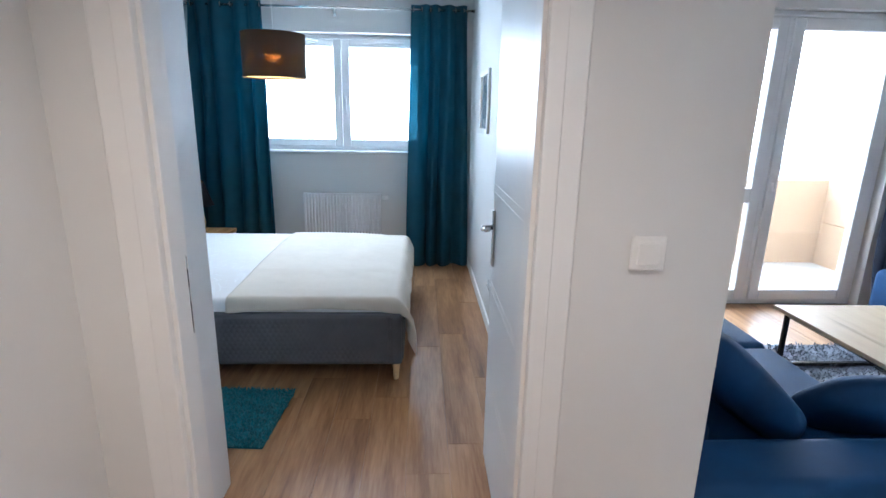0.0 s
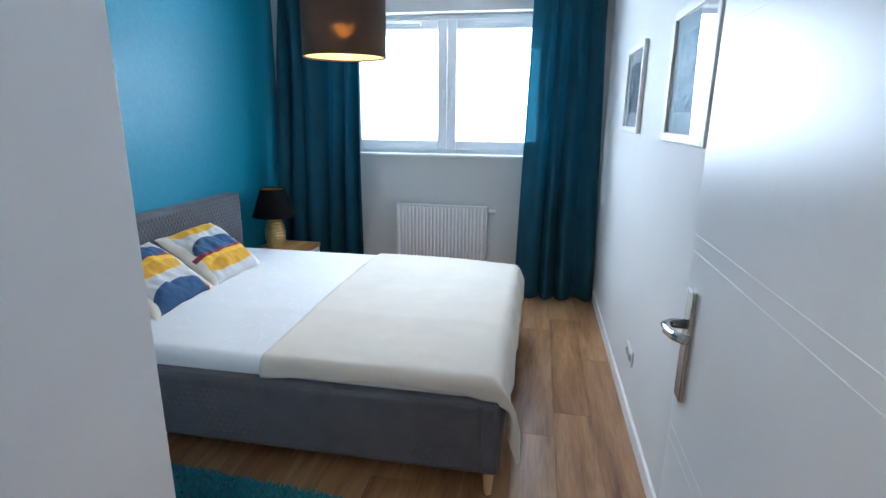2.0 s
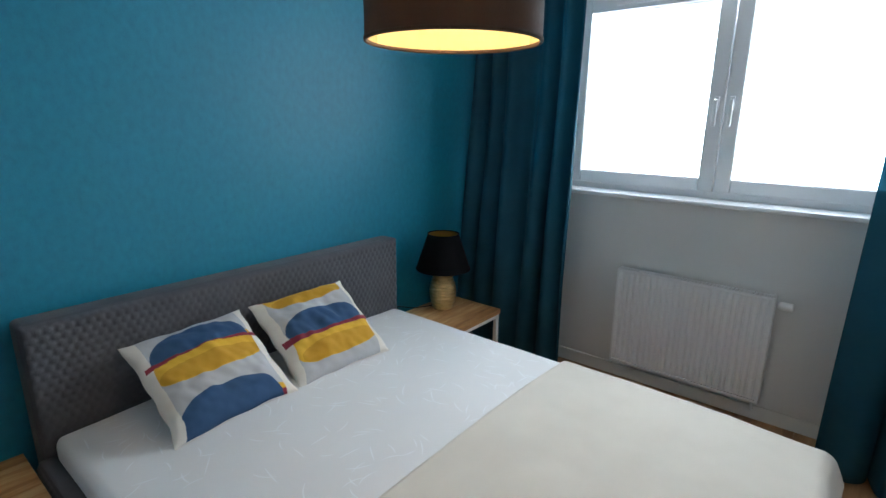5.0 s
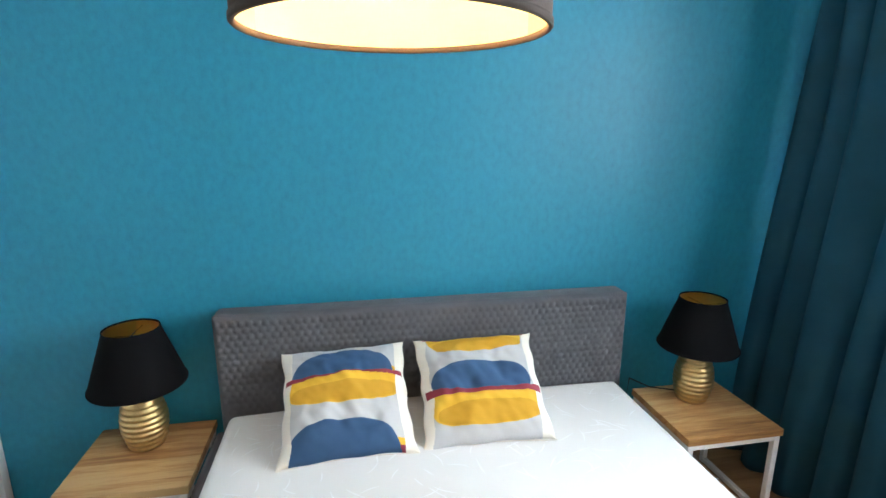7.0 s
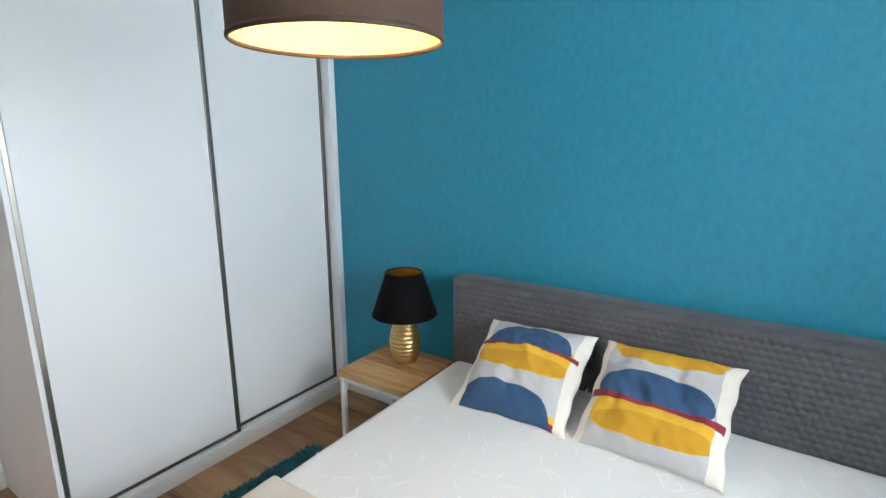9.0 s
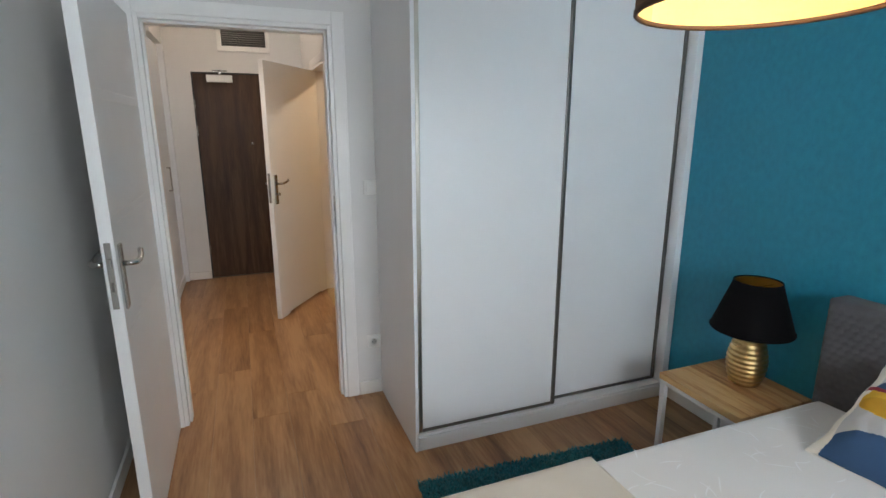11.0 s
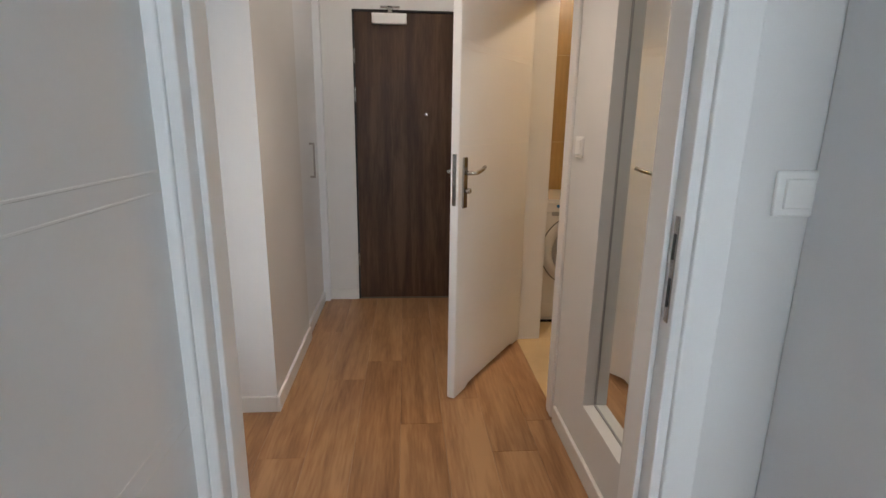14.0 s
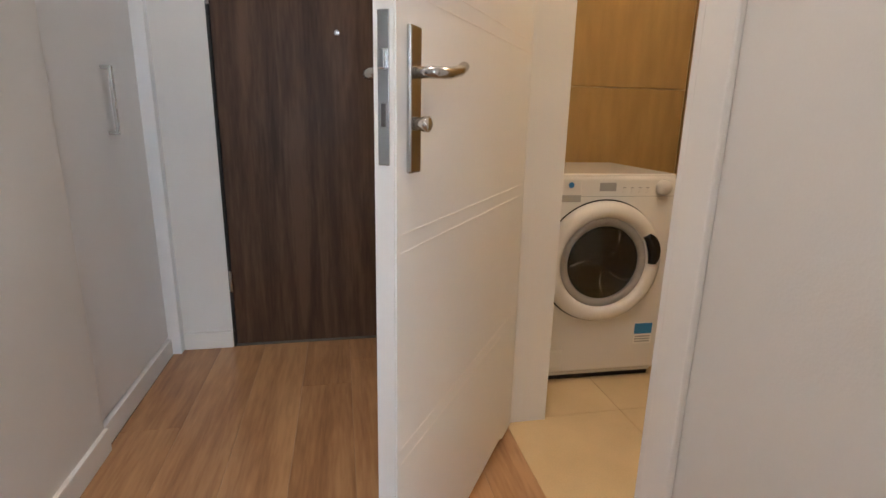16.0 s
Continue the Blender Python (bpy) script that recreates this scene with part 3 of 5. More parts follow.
# ---- wardrobe, built in beside the bedroom door ----
wr = thing("wardrobe", "white built-in wardrobe with two sliding doors in metal profiles", "wardrobe")
WY = 1.757
part("side_panel", cuboid((-0.699, YB + 0.002, 0.0), (-0.681, WY, CEIL - 0.002), 0.002), M_WARD, wr)
part("plinth", cuboid((XL + 0.046, WY - 0.03, 0.0), (-0.700, WY - 0.002, 0.072), 0.002), M_WARD, wr)
part("filler_strip", cuboid((XL + 0.002, WY - 0.10, 0.0), (XL + 0.044, WY + 0.002, CEIL - 0.002), 0.002), M_WARD, wr)
part("track", cuboid((XL + 0.046, WY - 0.09, 0.073), (-0.700, WY - 0.006, 0.086), 0.001), M_WARD, wr, "white floor track")
part("top_track", cuboid((XL + 0.046, WY - 0.09, CEIL - 0.06), (-0.700, WY - 0.002, CEIL - 0.003), 0.001), M_WARD, wr)
# solid infill; its black stands in for the shade behind the doors
part("carcass", cuboid((XL + 0.046, YB + 0.003, 0.01), (-0.701, WY - 0.10, CEIL - 0.003)), M_BLACK, wr)
for a, b, y in ((XL + 0.048, -1.455, WY - 0.075), (-1.475, -0.702, WY - 0.035)):
    d = part("sliding_door", cuboid((a + 0.02, y, 0.105), (b - 0.02, y + 0.012, CEIL - 0.065), 0.001), M_WARD, wr)
    for e in (a, b - 0.022):
        part("edge_profile", boxes([((e, y - 0.006, 0.09), (e + 0.022, y + 0.020, CEIL - 0.06))], 0.004), M_PROFILE if e == b - 0.022 and b > -1 else M_DARKSTEEL, d, "vertical metal grip profile")
    part("bottom_rail", cuboid((a + 0.022, y - 0.003, 0.09), (b - 0.022, y + 0.016, 0.104), 0.001), M_DARKSTEEL, d)

# ---- hall cabinet ----
hc = thing("hall_cabinet", "white built-in hall cabinet with a steel bar handle", "cabinet")
# solid block, black to paint the shade in the gaps round the door
part("body", cuboid((0.70, YE + 0.06, 0.085), (1.19, -1.103, 2.295)), M_BLACK, hc)
part("plinth", cuboid((0.636, YE + 0.052, 0.0), (0.665, -1.103, 0.075), 0.002), M_WARD, hc)
part("corner_post", cuboid((0.600, YE + 0.002, 0.0), (0.70, YE + 0.05, 2.298), 0.002), M_WARD, hc)
dr = part("cabinet_door", cuboid((0.648, YE + 0.054, 0.085), (0.668, -1.106, 2.28), 0.002), M_WARD, hc)
part("handle", boxes([((0.614, -1.478, 0.967), (0.625, -1.462, 1.192)), ((0.623, -1.478, 0.967), (0.648, -1.462, 0.980)), ((0.623, -1.478, 1.179), (0.648, -1.462, 1.192))], 0.002), M_CHROME, dr, "brushed steel bar handle")

# ---- hall: mirror, vent, switches ----
mi = thing("hall_mirror", "tall narrow mirror set into a shallow niche in the hall wall", "mirror", at=(XH - 0.052, MY1, MZ1))
part("glass", cuboid((0.001, 0.003, 0.003), (0.005, MY2 - MY1 - 0.003, MZ2 - MZ1 - 0.003), 0.0008, 1), M_MIRROR, mi, "silvered mirror glass")
part("edge_seal", boxes([((0.0055, 0.001, 0.001), (0.009, 0.006, MZ2 - MZ1 - 0.001)), ((0.0055, MY2 - MY1 - 0.006, 0.001), (0.009, MY2 - MY1 - 0.001, MZ2 - MZ1 - 0.001)),
                         ((0.0055, 0.006, 0.001), (0.009, MY2 - MY1 - 0.006, 0.006))]), M_GREYPRINT, mi, "thin grey sealant line")

ve = thing("air_vent", "white wall vent with a dark louvred grille over the door", "vent")
part("frame", boxes([((-0.35, YE, 2.262), (0.13, YE + 0.03, 2.310)), ((-0.35, YE, 2.490), (0.13, YE + 0.03, 2.522)), ((-0.35, YE, 2.310), (-0.315, YE + 0.03, 2.490)), ((0.088, YE, 2.310), (0.13, YE + 0.03, 2.490))], 0.004), M_PLASTIC, ve)
part("backing", cuboid((-0.315, YE + 0.001, 2.310), (0.088, YE + 0.006, 2.490)), M_BLACK, ve)
for k in range(9):
    part("slat", cuboid((-0.313, YE + 0.008, 2.315 + k * 0.0195), (0.086, YE + 0.022, 2.318 + k * 0.0195)), M_DARKSTEEL, ve)


def wall_switch(name, label, m, kind="switch", tilt=0.0):
    """A plate 81 mm square; built lying in the x-z plane, its face towards -y."""
    s = thing(name, label, kind)
    p = part("plate", cuboid((-0.0405, -0.009, -0.0405), (0.0405, -0.0005, 0.0405), 0.004), M_PLASTIC, s)
    if kind == "switch":
        part("rocker", cuboid((-0.026, -0.014, -0.026), (0.026, -0.008, 0.026), 0.0025), M_PLASTIC, s)
    else:
        b = capped([(0.021, 0.0), (0.021, 0.003), (0.018, 0.003), (0.017, -0.002)], 28)
        bmesh.ops.rotate(b, verts=b.verts, matrix=Matrix.Rotation(math.pi / 2, 3, "X"))
        bmesh.ops.translate(b, verts=b.verts, vec=(0, -0.009, 0))
        part("socket_well", b, M_PLASTIC, s)
        for k in (-0.0095, 0.0095):
            part("pin_hole", cuboid((k - 0.0025, -0.0125, -0.0025), (k + 0.0025, -0.0115, 0.0025)), M_BLACK, s)
        part("earth_pin", cuboid((-0.0022, -0.018, 0.009), (0.0022, -0.009, 0.0135), 0.001), M_CHROME, s)
    s.matrix_basis = m
    return s


wall_switch("light_switch", "white square light switch on the wall beside the door", pose(0.630, YH, 1.228))
wall_switch("light_switch", "white square light switch on the bedroom wall", pose(-0.650, YB, 1.228, 0, 0, 180))
wall_switch("light_switch", "white light switch on the hall wall near the mirror", pose(XH, -0.052, 1.250, 0, 0, 90))
wall_switch("wall_socket", "white wall socket low beside the wardrobe", pose(-0.640, YB, 0.328, 0, 0, 180), "socket")
for k in (0, 0.081):
    wall_switch("wall_socket", "white double wall socket low on the picture wall", pose(XR, 3.37 + k, 0.315, 0, 0, -90), "socket")

# ---- bathroom: washing machine ----
wm = thing("washing_machine", "white front-loading washing machine on the bathroom floor", "washing machine", at=(-1.100, -1.275, 0.0), turn=179)
part("body", cuboid((-0.292, 0.022, 0.02), (0.292, 0.53, 0.832), 0.012), M_ENAMEL, wm)
part("top", cuboid((-0.294, 0.010, 0.833), (0.294, 0.535, 0.855), 0.010, 3), M_ENAMEL, wm)
part("front", cuboid((-0.294, -0.006, 0.045), (0.294, 0.021, 0.848), 0.018, 4), M_ENAMEL, wm, "", True)
# black slab painted in for the shadow under the machine
part("foot_gap_shade", cuboid((-0.28, 0.03, 0.0), (0.28, 0.5, 0.019)), M_BLACK, wm)
part("seam", cuboid((-0.284, -0.0066, 0.771), (0.284, -0.0056, 0.7725)), M_GREYPRINT, wm)


def facing(profile, x, y, z, n=56):
    """A turned piece whose axis points out of the machine's front."""
    b = lathe(profile, n)
    bmesh.ops.rotate(b, verts=b.verts, matrix=Matrix.Rotation(math.pi / 2, 3, "X"))
    bmesh.ops.translate(b, verts=b.verts, vec=(x, y, z))
    return b


CZ = 0.517
FACE = -0.006
part("ring_gap", facing([(0.2395, 0.0005), (0.2435, 0.0012), (0.2445, 0.0002)], 0, FACE, CZ), M_BLACK, wm, "dark gap round the porthole")
po = part("porthole", facing([(0.239, 0.0), (0.240, 0.016), (0.232, 0.034), (0.212, 0.044), (0.192, 0.042), (0.178, 0.030), (0.174, 0.016)], 0, FACE, CZ), M_ENAMEL, wm, "round white porthole ring", True)
part("rim", facing([(0.176, 0.024), (0.172, 0.030), (0.150, 0.022), (0.142, 0.012)], 0, FACE, CZ), M_GREYPRINT, po, "grey rubber rim", True)
# no hollow is cut: near-black discs stand in for the shade inside
part("drum", facing([(0.160, 0.009), (0.12, 0.006), (0.06, 0.004), (0.001, 0.003)], 0, FACE, CZ), M_DARKPLASTIC, po, "near-black disc in place of the shaded drum", True)
part("drum_back_shade", facing([(0.095, 0.0065), (0.088, 0.0095), (0.05, 0.0085), (0.001, 0.008)], -0.015, FACE, CZ - 0.01), M_DARKPLASTIC, po, "near-black disc in place of the drum's shaded back", True)
for a0 in (0.5, 2.6, 4.2, 5.1):
    pts = [(0.025 * math.cos(a0 + 0.5) + 0.11 * f * math.cos(a0 + 0.7 * f), FACE - 0.014 - 0.005 * math.sin(3 * f), CZ + 0.025 * math.sin(a0 + 0.5) + 0.11 * f * math.sin(a0 + 0.7 * f)) for f in (0, 0.25, 0.5, 0.75, 1.0)]
    part("drum_paddle", tube(pts, 0.0065, 8), M_DRUM, po, "steel drum paddle", True)
part("glass_bowl", facing([(0.150, 0.020), (0.14, 0.026), (0.10, 0.038), (0.05, 0.044), (0.001, 0.046)], 0, FACE, CZ), M_DOORGLASS, po, "bulging glass door", True)
grip = bmesh.new()
rings = []
for k in range(11):
    ang = -0.02 + 0.62 * k / 10
    swell = math.sin(math.pi * (0.12 + 0.76 * k / 10)) ** 0.5
    row = []
    for r, y in ((0.180, 0.034), (0.183, 0.046), (0.176 + 0.050 * swell, 0.049), (0.178 + 0.056 * swell, 0.034)):
        row.append(grip.verts.new((r * math.cos(ang), FACE - y, CZ + r * math.sin(ang))))
    rings.append(row)
for p, q in zip(rings, rings[1:]):
    for k in range(4):
        grip.faces.new((p[k], p[(k + 1) % 4], q[(k + 1) % 4], q[k]))
grip.faces.new(rings[0])
grip.faces.new(rings[-1][::-1])
bmesh.ops.recalc_face_normals(grip, faces=grip.faces[:])
part("grip", grip, M_DARKPLASTIC, po, "black door grip", True)
part("dial", facing([(0.030, 0.0), (0.030, 0.010), (0.026, 0.022), (0.001, 0.023)], 0.228, FACE, 0.806, 32), M_ENAMEL, wm, "white rotary dial", True)
part("display", cuboid((-0.032, FACE - 0.002, 0.792), (0.034, FACE + 0.002, 0.824), 0.001), M_GREYPRINT, wm, "grey display window")
for k in range(4):
    part("button", capped([(0.006, 0.0), (0.006, 0.003)], 14), M_ENAMEL, wm).matrix_basis = pose(0.068 + k * 0.032, FACE + 0.001, 0.790, 90)
    part("button_mark", cuboid((0.062 + k * 0.032, FACE - 0.001, 0.803), (0.074 + k * 0.032, FACE + 0.001, 0.806)), M_GREYPRINT, wm)
dw = part("detergent_drawer", cuboid((-0.284, FACE - 0.003, 0.775), (-0.105, FACE + 0.002, 0.838), 0.003), M_ENAMEL, wm)
# no recess is cut; its shade is painted as a grey block
part("drawer_grip", cuboid((-0.185, FACE - 0.0045, 0.752), (-0.105, FACE + 0.0, 0.779), 0.002), M_GREYPRINT, dw, "grey block for the shaded recess of the grip")
part("badge", capped([(0.011, 0.0), (0.011, 0.002)], 24), M_BLUESTICK, dw).matrix_basis = pose(-0.147, FACE - 0.0025, 0.815, 90)
part("energy_label", cuboid((0.176, FACE - 0.0012, 0.160), (0.258, FACE + 0.001, 0.252)), M_PLASTIC, wm)
part("label_band", cuboid((0.178, FACE - 0.0018, 0.204), (0.256, FACE, 0.250)), M_BLUESTICK, wm, "blue energy label")
for k in range(3):
    part("label_line", cuboid((0.184, FACE - 0.0018, 0.168 + k * 0.011), (0.250, FACE, 0.173 + k * 0.011)), M_GREYPRINT, wm)
part("filter_flap", cuboid((-0.27, FACE - 0.0015, 0.075), (-0.13, FACE + 0.001, 0.150), 0.001), M_ENAMEL, wm)


# ---- bed ----
BX, BY = -1.05, 3.50


def quilt(p, q, pitch=0.031, depth=0.008):
    """Height of hexagonal quilting at a place on the cloth."""
    best = 1.0
    dy = pitch * 0.866
    row = math.floor(q / dy)
    for r in (row, row + 1):
        off = 0.5 * pitch if r % 2 else 0.0
        c = round((p - off) / pitch) * pitch + off
        best = min(best, ((p - c) ** 2 + (q - r * dy) ** 2) / (0.58 * pitch) ** 2)
    return depth * max(0.0, 1 - best ** 1.6)


def quilted(name, origin, u_way, v_way, out, w, h, parent, step=0.0055, roll=0.02):
    o, U, V, N = Vector(origin), Vector(u_way), Vector(v_way), Vector(out)

    def fn(u, v):
        p, q = u * w, v * h
        e = min(p, w - p, q, h - q)
        back = roll * (1 - math.sqrt(max(0.0, 1 - (1 - min(1, e / roll)) ** 2)))
        return o + U * p + V * q + N * (quilt(p, q) * min(1, e / 0.015) - back)
    return sheet(name, fn, int(w / step), int(h / step), M_FABRIC, parent)


bed = thing("bed", "grey quilted upholstered double bed on short wooden legs", "bed", at=(BX, BY, 0))
fx0, fx1, fy0, fy1 = -2.09 - BX, 0.008 - BX, 2.63 - BY, 4.375 - BY
hb = part("headboard", cuboid((-2.215 - BX, fy0, 0.09), (-2.098 - BX, fy1, 0.905), 0.022, 3), M_FABRIC, bed, "tall grey quilted headboard", True)
quilted("headboard_cover", (-2.092 - BX, fy0 + 0.004, 0.094), (0, 1, 0), (0, 0, 1), (1, 0, 0), fy1 - fy0 - 0.008, 0.808, hb)
for y0, y1, nm in ((fy0 - 0.018, fy0 + 0.05, "side_rail"), (fy1 - 0.05, fy1 - 0.006, "side_rail")):
    r = part(nm, cuboid((fx0 - 0.01, y0, 0.11), (fx1, y1, 0.417), 0.014, 3), M_FABRIC, bed)
    if nm and y0 < 0:
        quilted("rail_cover", (fx0, y0 - 0.003, 0.113), (1, 0, 0), (0, 0, 1), (0, -1, 0), fx1 - fx0 - 0.075, 0.302, r, 0.008)
        quilted("corner_cover", (fx1 - 0.072, y0 - 0.003, 0.113), (1, 0, 0), (0, 0, 1), (0, -1, 0), 0.070, 0.302, r, 0.008)
ft = part("foot_rail", cuboid((fx1 - 0.045, fy0 + 0.052, 0.11), (fx1 - 0.001, fy1 - 0.052, 0.417), 0.014, 3), M_FABRIC, bed)
quilted("rail_cover", (fx1 + 0.002, fy0 + 0.01, 0.113), (0, 1, 0), (0, 0, 1), (1, 0, 0), fy1 - fy0 - 0.02, 0.302, ft, 0.009)
# solid filler, painted black in place of the shade beneath the mattress
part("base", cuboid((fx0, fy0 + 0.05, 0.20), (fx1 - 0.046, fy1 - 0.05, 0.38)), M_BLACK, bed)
for x, y in ((fx0 + 0.05, fy0 + 0.05), (fx0 + 0.05, fy1 - 0.05), (fx1 - 0.035, fy0 + 0.015), (fx1 - 0.045, fy1 - 0.045)):
    lg = capped([(0.013, 0.0), (0.014, 0.006), (0.024, 0.115)], 20)
    bmesh.ops.translate(lg, verts=lg.verts, vec=(x, y, 0))
    leg = part("leg", lg, M_LEG, bed, "tapered beech leg", True)
    gl = capped([(0.0135, 0.0), (0.0135, 0.007)], 16)
    bmesh.ops.translate(gl, verts=gl.verts, vec=(x, y, 0))
    part("glide", gl, M_DARKPLASTIC, leg)

TOPZ = 0.502


def crown(y):
    """The two mattress halves meet in a low ridge and fall away to both sides."""
    d = y - (3.155 - BY)
    return 0.016 - (0.050 * -d if d < 0 else 0.016 * d)


def corner_sag(x, y):
    """The corner at the foot, on the window side, sinks a little."""
    return 0.022 * smooth_step(-0.46 - BX, -0.01 - BX, x) * smooth_step(0.1, 4.345 - BY, y)


mt = thing("mattress", "mattress in a white fitted sheet with satin sprigs", "mattress", at=(BX, BY, 0.38))


def mattress_top(u, v):
    sx, sy = -2.088 - BX, 2.665 - BY
    ex, ey = -0.02 - BX, 4.335 - BY
    reach = 0.12
    X = sx - reach + u * (ex - sx + 2 * reach)
    Y = sy - reach + v * (ey - sy + 2 * reach)
    r = 0.035
    cx, cy = min(max(X, sx + r), ex - r), min(max(Y, sy + r), ey - r)
    dx, dy = X - cx, Y - cy
    d = math.hypot(dx, dy)
    top = TOPZ - 0.38
    soft = 0.0035 * noise.noise(Vector((X * 2.2, Y * 2.2, 0.3))) + 0.0012 * noise.noise(Vector((X * 9, Y * 9, 4)))
    soft += crown(cy) - corner_sag(cx, cy) - 0.004 * smooth_step(-1.0 - BX, -0.9 - BX, cx)
    if d < 1e-6:
        return (X, Y, top + soft)
    big = max(abs(dx), abs(dy))
    s = min(big, reach + r)
    arc = min(1.0, s / (r * math.pi / 2))
    a = arc * math.pi / 2
    out = r * math.sin(a)
    down = r * (1 - math.cos(a)) + max(0.0, s - r * math.pi / 2)
    return (cx + dx / d * out, cy + dy / d * out, top - min(down, 0.105) + soft * (1 - 0.6 * arc))


sheet("fitted_sheet", mattress_top, 110, 96, M_SHEET, mt)
part("core", cuboid((-2.07 - BX, 2.69 - BY, 0.005), (-0.04 - BX, 4.31 - BY, 0.085), 0.02), M_SHEET, mt)
random.seed(4)
sv, sf = [], []
for k in range(260):
    x, y = random.uniform(-2.03, -0.99) - BX, random.uniform(2.72, 4.28) - BY
    a0 = random.uniform(0, math.pi * 2)
    bend, ln = random.uniform(-0.5, 0.5), random.uniform(0.04, 0.085)
    base = len(sv)
    for i in range(5):
        f = i / 4
        w = 0.0024 * math.sin(math.pi * (0.12 + 0.76 * f))
        ang = a0 + bend * f
        px, py = x + ln * f * math.cos(ang), y + ln * f * math.sin(ang)
        z = TOPZ - 0.38 + 0.0042 + crown(py)
        for sgn in (-1, 1):
            sv.append((px - sgn * w * math.sin(ang), py + sgn * w * math.cos(ang), z))
        if i:
            q = base + 2 * i
            sf.append((q - 2, q - 1, q + 1, q))
sm = bpy.data.meshes.new("embroidery")
sm.from_pydata(sv, [], sf)
tagged(put("embroidery", sm, M_STITCH, mt), "small satin sprigs woven into the sheet", kind="stuff")

th = thing("throw_blanket", "cream blanket spread over the foot half of the bed", "blanket", at=(BX, BY, 0.38))


def throw_fn(u, v):
    x0, xe = -0.99 - BX, -0.005 - BX
    y0, y1 = 2.655 - BY, 4.345 - BY
    X = x0 + u * (xe - x0 + 0.26) + 0.012 * math.sin(v * 7) * (1 - u)
    hang = 0.060 + 0.009 * math.sin(u * 9.5 + 0.4) + 0.014 * smooth_step(0.12, 0.0, u) + 0.075 * smooth_step(0.66, 1.0, u)
    Y = y0 - hang + v * (y1 - y0 + 0.14 + hang)
    ex = max(0.0, X - (xe - 0.03))
    ey = max(0.0, y0 + 0.03 - Y, Y - (y1 - 0.03))
    sy = -1 if Y < 0 else 1
    r = 0.035
    soft = 0.004 * noise.noise(Vector((X * 3, Y * 3, 1.7))) + 0.002 * noise.noise(Vector((X * 11, Y * 11, 2)))

    def over(e):
        if e <= 0:
            return 0.0, 0.0
        a = min(1.0, e / (r * math.pi / 2)) * math.pi / 2
        return r * math.sin(a), r * (1 - math.cos(a)) + max(0.0, e - r * math.pi / 2)
    ox, dx = over(ex)
    oy, dy = over(ey)
    low = min(ex, ey)
    ear = 1.0 if sy < 0 else 0.15
    sag = corner_sag(X, Y)
    drop = max(dx, dy) + 0.45 * min(dx, dy)
    wave = min(1.0, drop / 0.12)
    px = min(X, xe - 0.03) + ox + 0.42 * low * ear + wave * 0.034 * (ex > 0) + wave * 0.010 * math.sin(Y * 15 + 1) * (ex > 0)
    py = (Y if ey == 0 else (y0 + 0.03 if sy < 0 else y1 - 0.03)) + sy * (oy + 0.25 * low * ear + wave * 0.008 * math.sin(X * 19) * (ey > 0))
    return (px, py, TOPZ - 0.38 + 0.009 - drop - sag + soft * (1 - wave) + crown(min(max(py, y0), y1)) * (1 - 0.4 * wave))


sheet("blanket_cloth", throw_fn, 130, 190, M_THROW, th, thick=0.006)


# ---- cushions ----
def inside(a, f, a0, f0, wa, hf, p=2.4):
    return abs((a - a0) / wa) ** p + abs((f - f0) / hf) ** p < 1


def pattern(kind, a, f):
    """Which cloth colour: 0 grey, 1 blue, 2 yellow, 3 ochre, 4 wine, 5 cream; f runs from the top down."""
    wave = 0.018 * math.sin(9 * f + 2 * kind) + 0.010 * math.sin(23 * f)
    edge = 5 if a < -0.83 + wave or a > 0.80 + wave else 0
    if kind == 0:
        top = 0.340 + 0.035 * a * a + 0.02 * a * (a > 0)
        band = top - 0.010 - 0.045 * abs(a) ** 1.6
        if f < band and inside(a, f, -0.03, 0.37, 0.80, 0.290, 2.3):
            return 1
        if band < f < top and abs(a) < 0.93:
            return 4
        if edge:
            return 5
        if 0.47 > f > top - 0.08 and a > 0.62 and f < top:
            return 2
        if inside(a, f, -0.02, 0.495, 0.82, 0.085, 2.6):
            return 3
        if f > top and inside(a, f, 0.0, 0.42, 0.90, 0.165, 3.4):
            return 2
        if f > 0.70 and inside(a, f, -0.10, 1.02, 0.84, 0.300, 2.5):
            return 1
        if a > 0.60 and f > 0.90:
            return 2 if f < 0.955 else 4
        return 0
    if f < 0.035 and abs(a) > 0.55 and abs(a) < 0.86:
        return 4
    top = 0.605 + 0.030 * a * a * (a > 0)
    band = top - 0.035 - 0.040 * abs(a) ** 2
    if band < f < top and abs(a) < 0.95:
        return 4
    if edge:
        return 5
    if inside(a, f, 0.03, 0.130, 0.74, 0.085, 2.6):
        return 3
    if f < 0.22 and inside(a, f, 0.0, 0.02, 0.80, 0.185, 3.2):
        return 2
    if f < band and inside(a, f, -0.02, 0.50, 0.80, 0.180, 2.2):
        return 1
    if inside(a, f, 0.04, 0.775, 0.80, 0.095, 2.6):
        return 3
    if f > top and inside(a, f, 0.02, 0.70, 0.86, 0.175, 3.2):
        return 2
    return 0


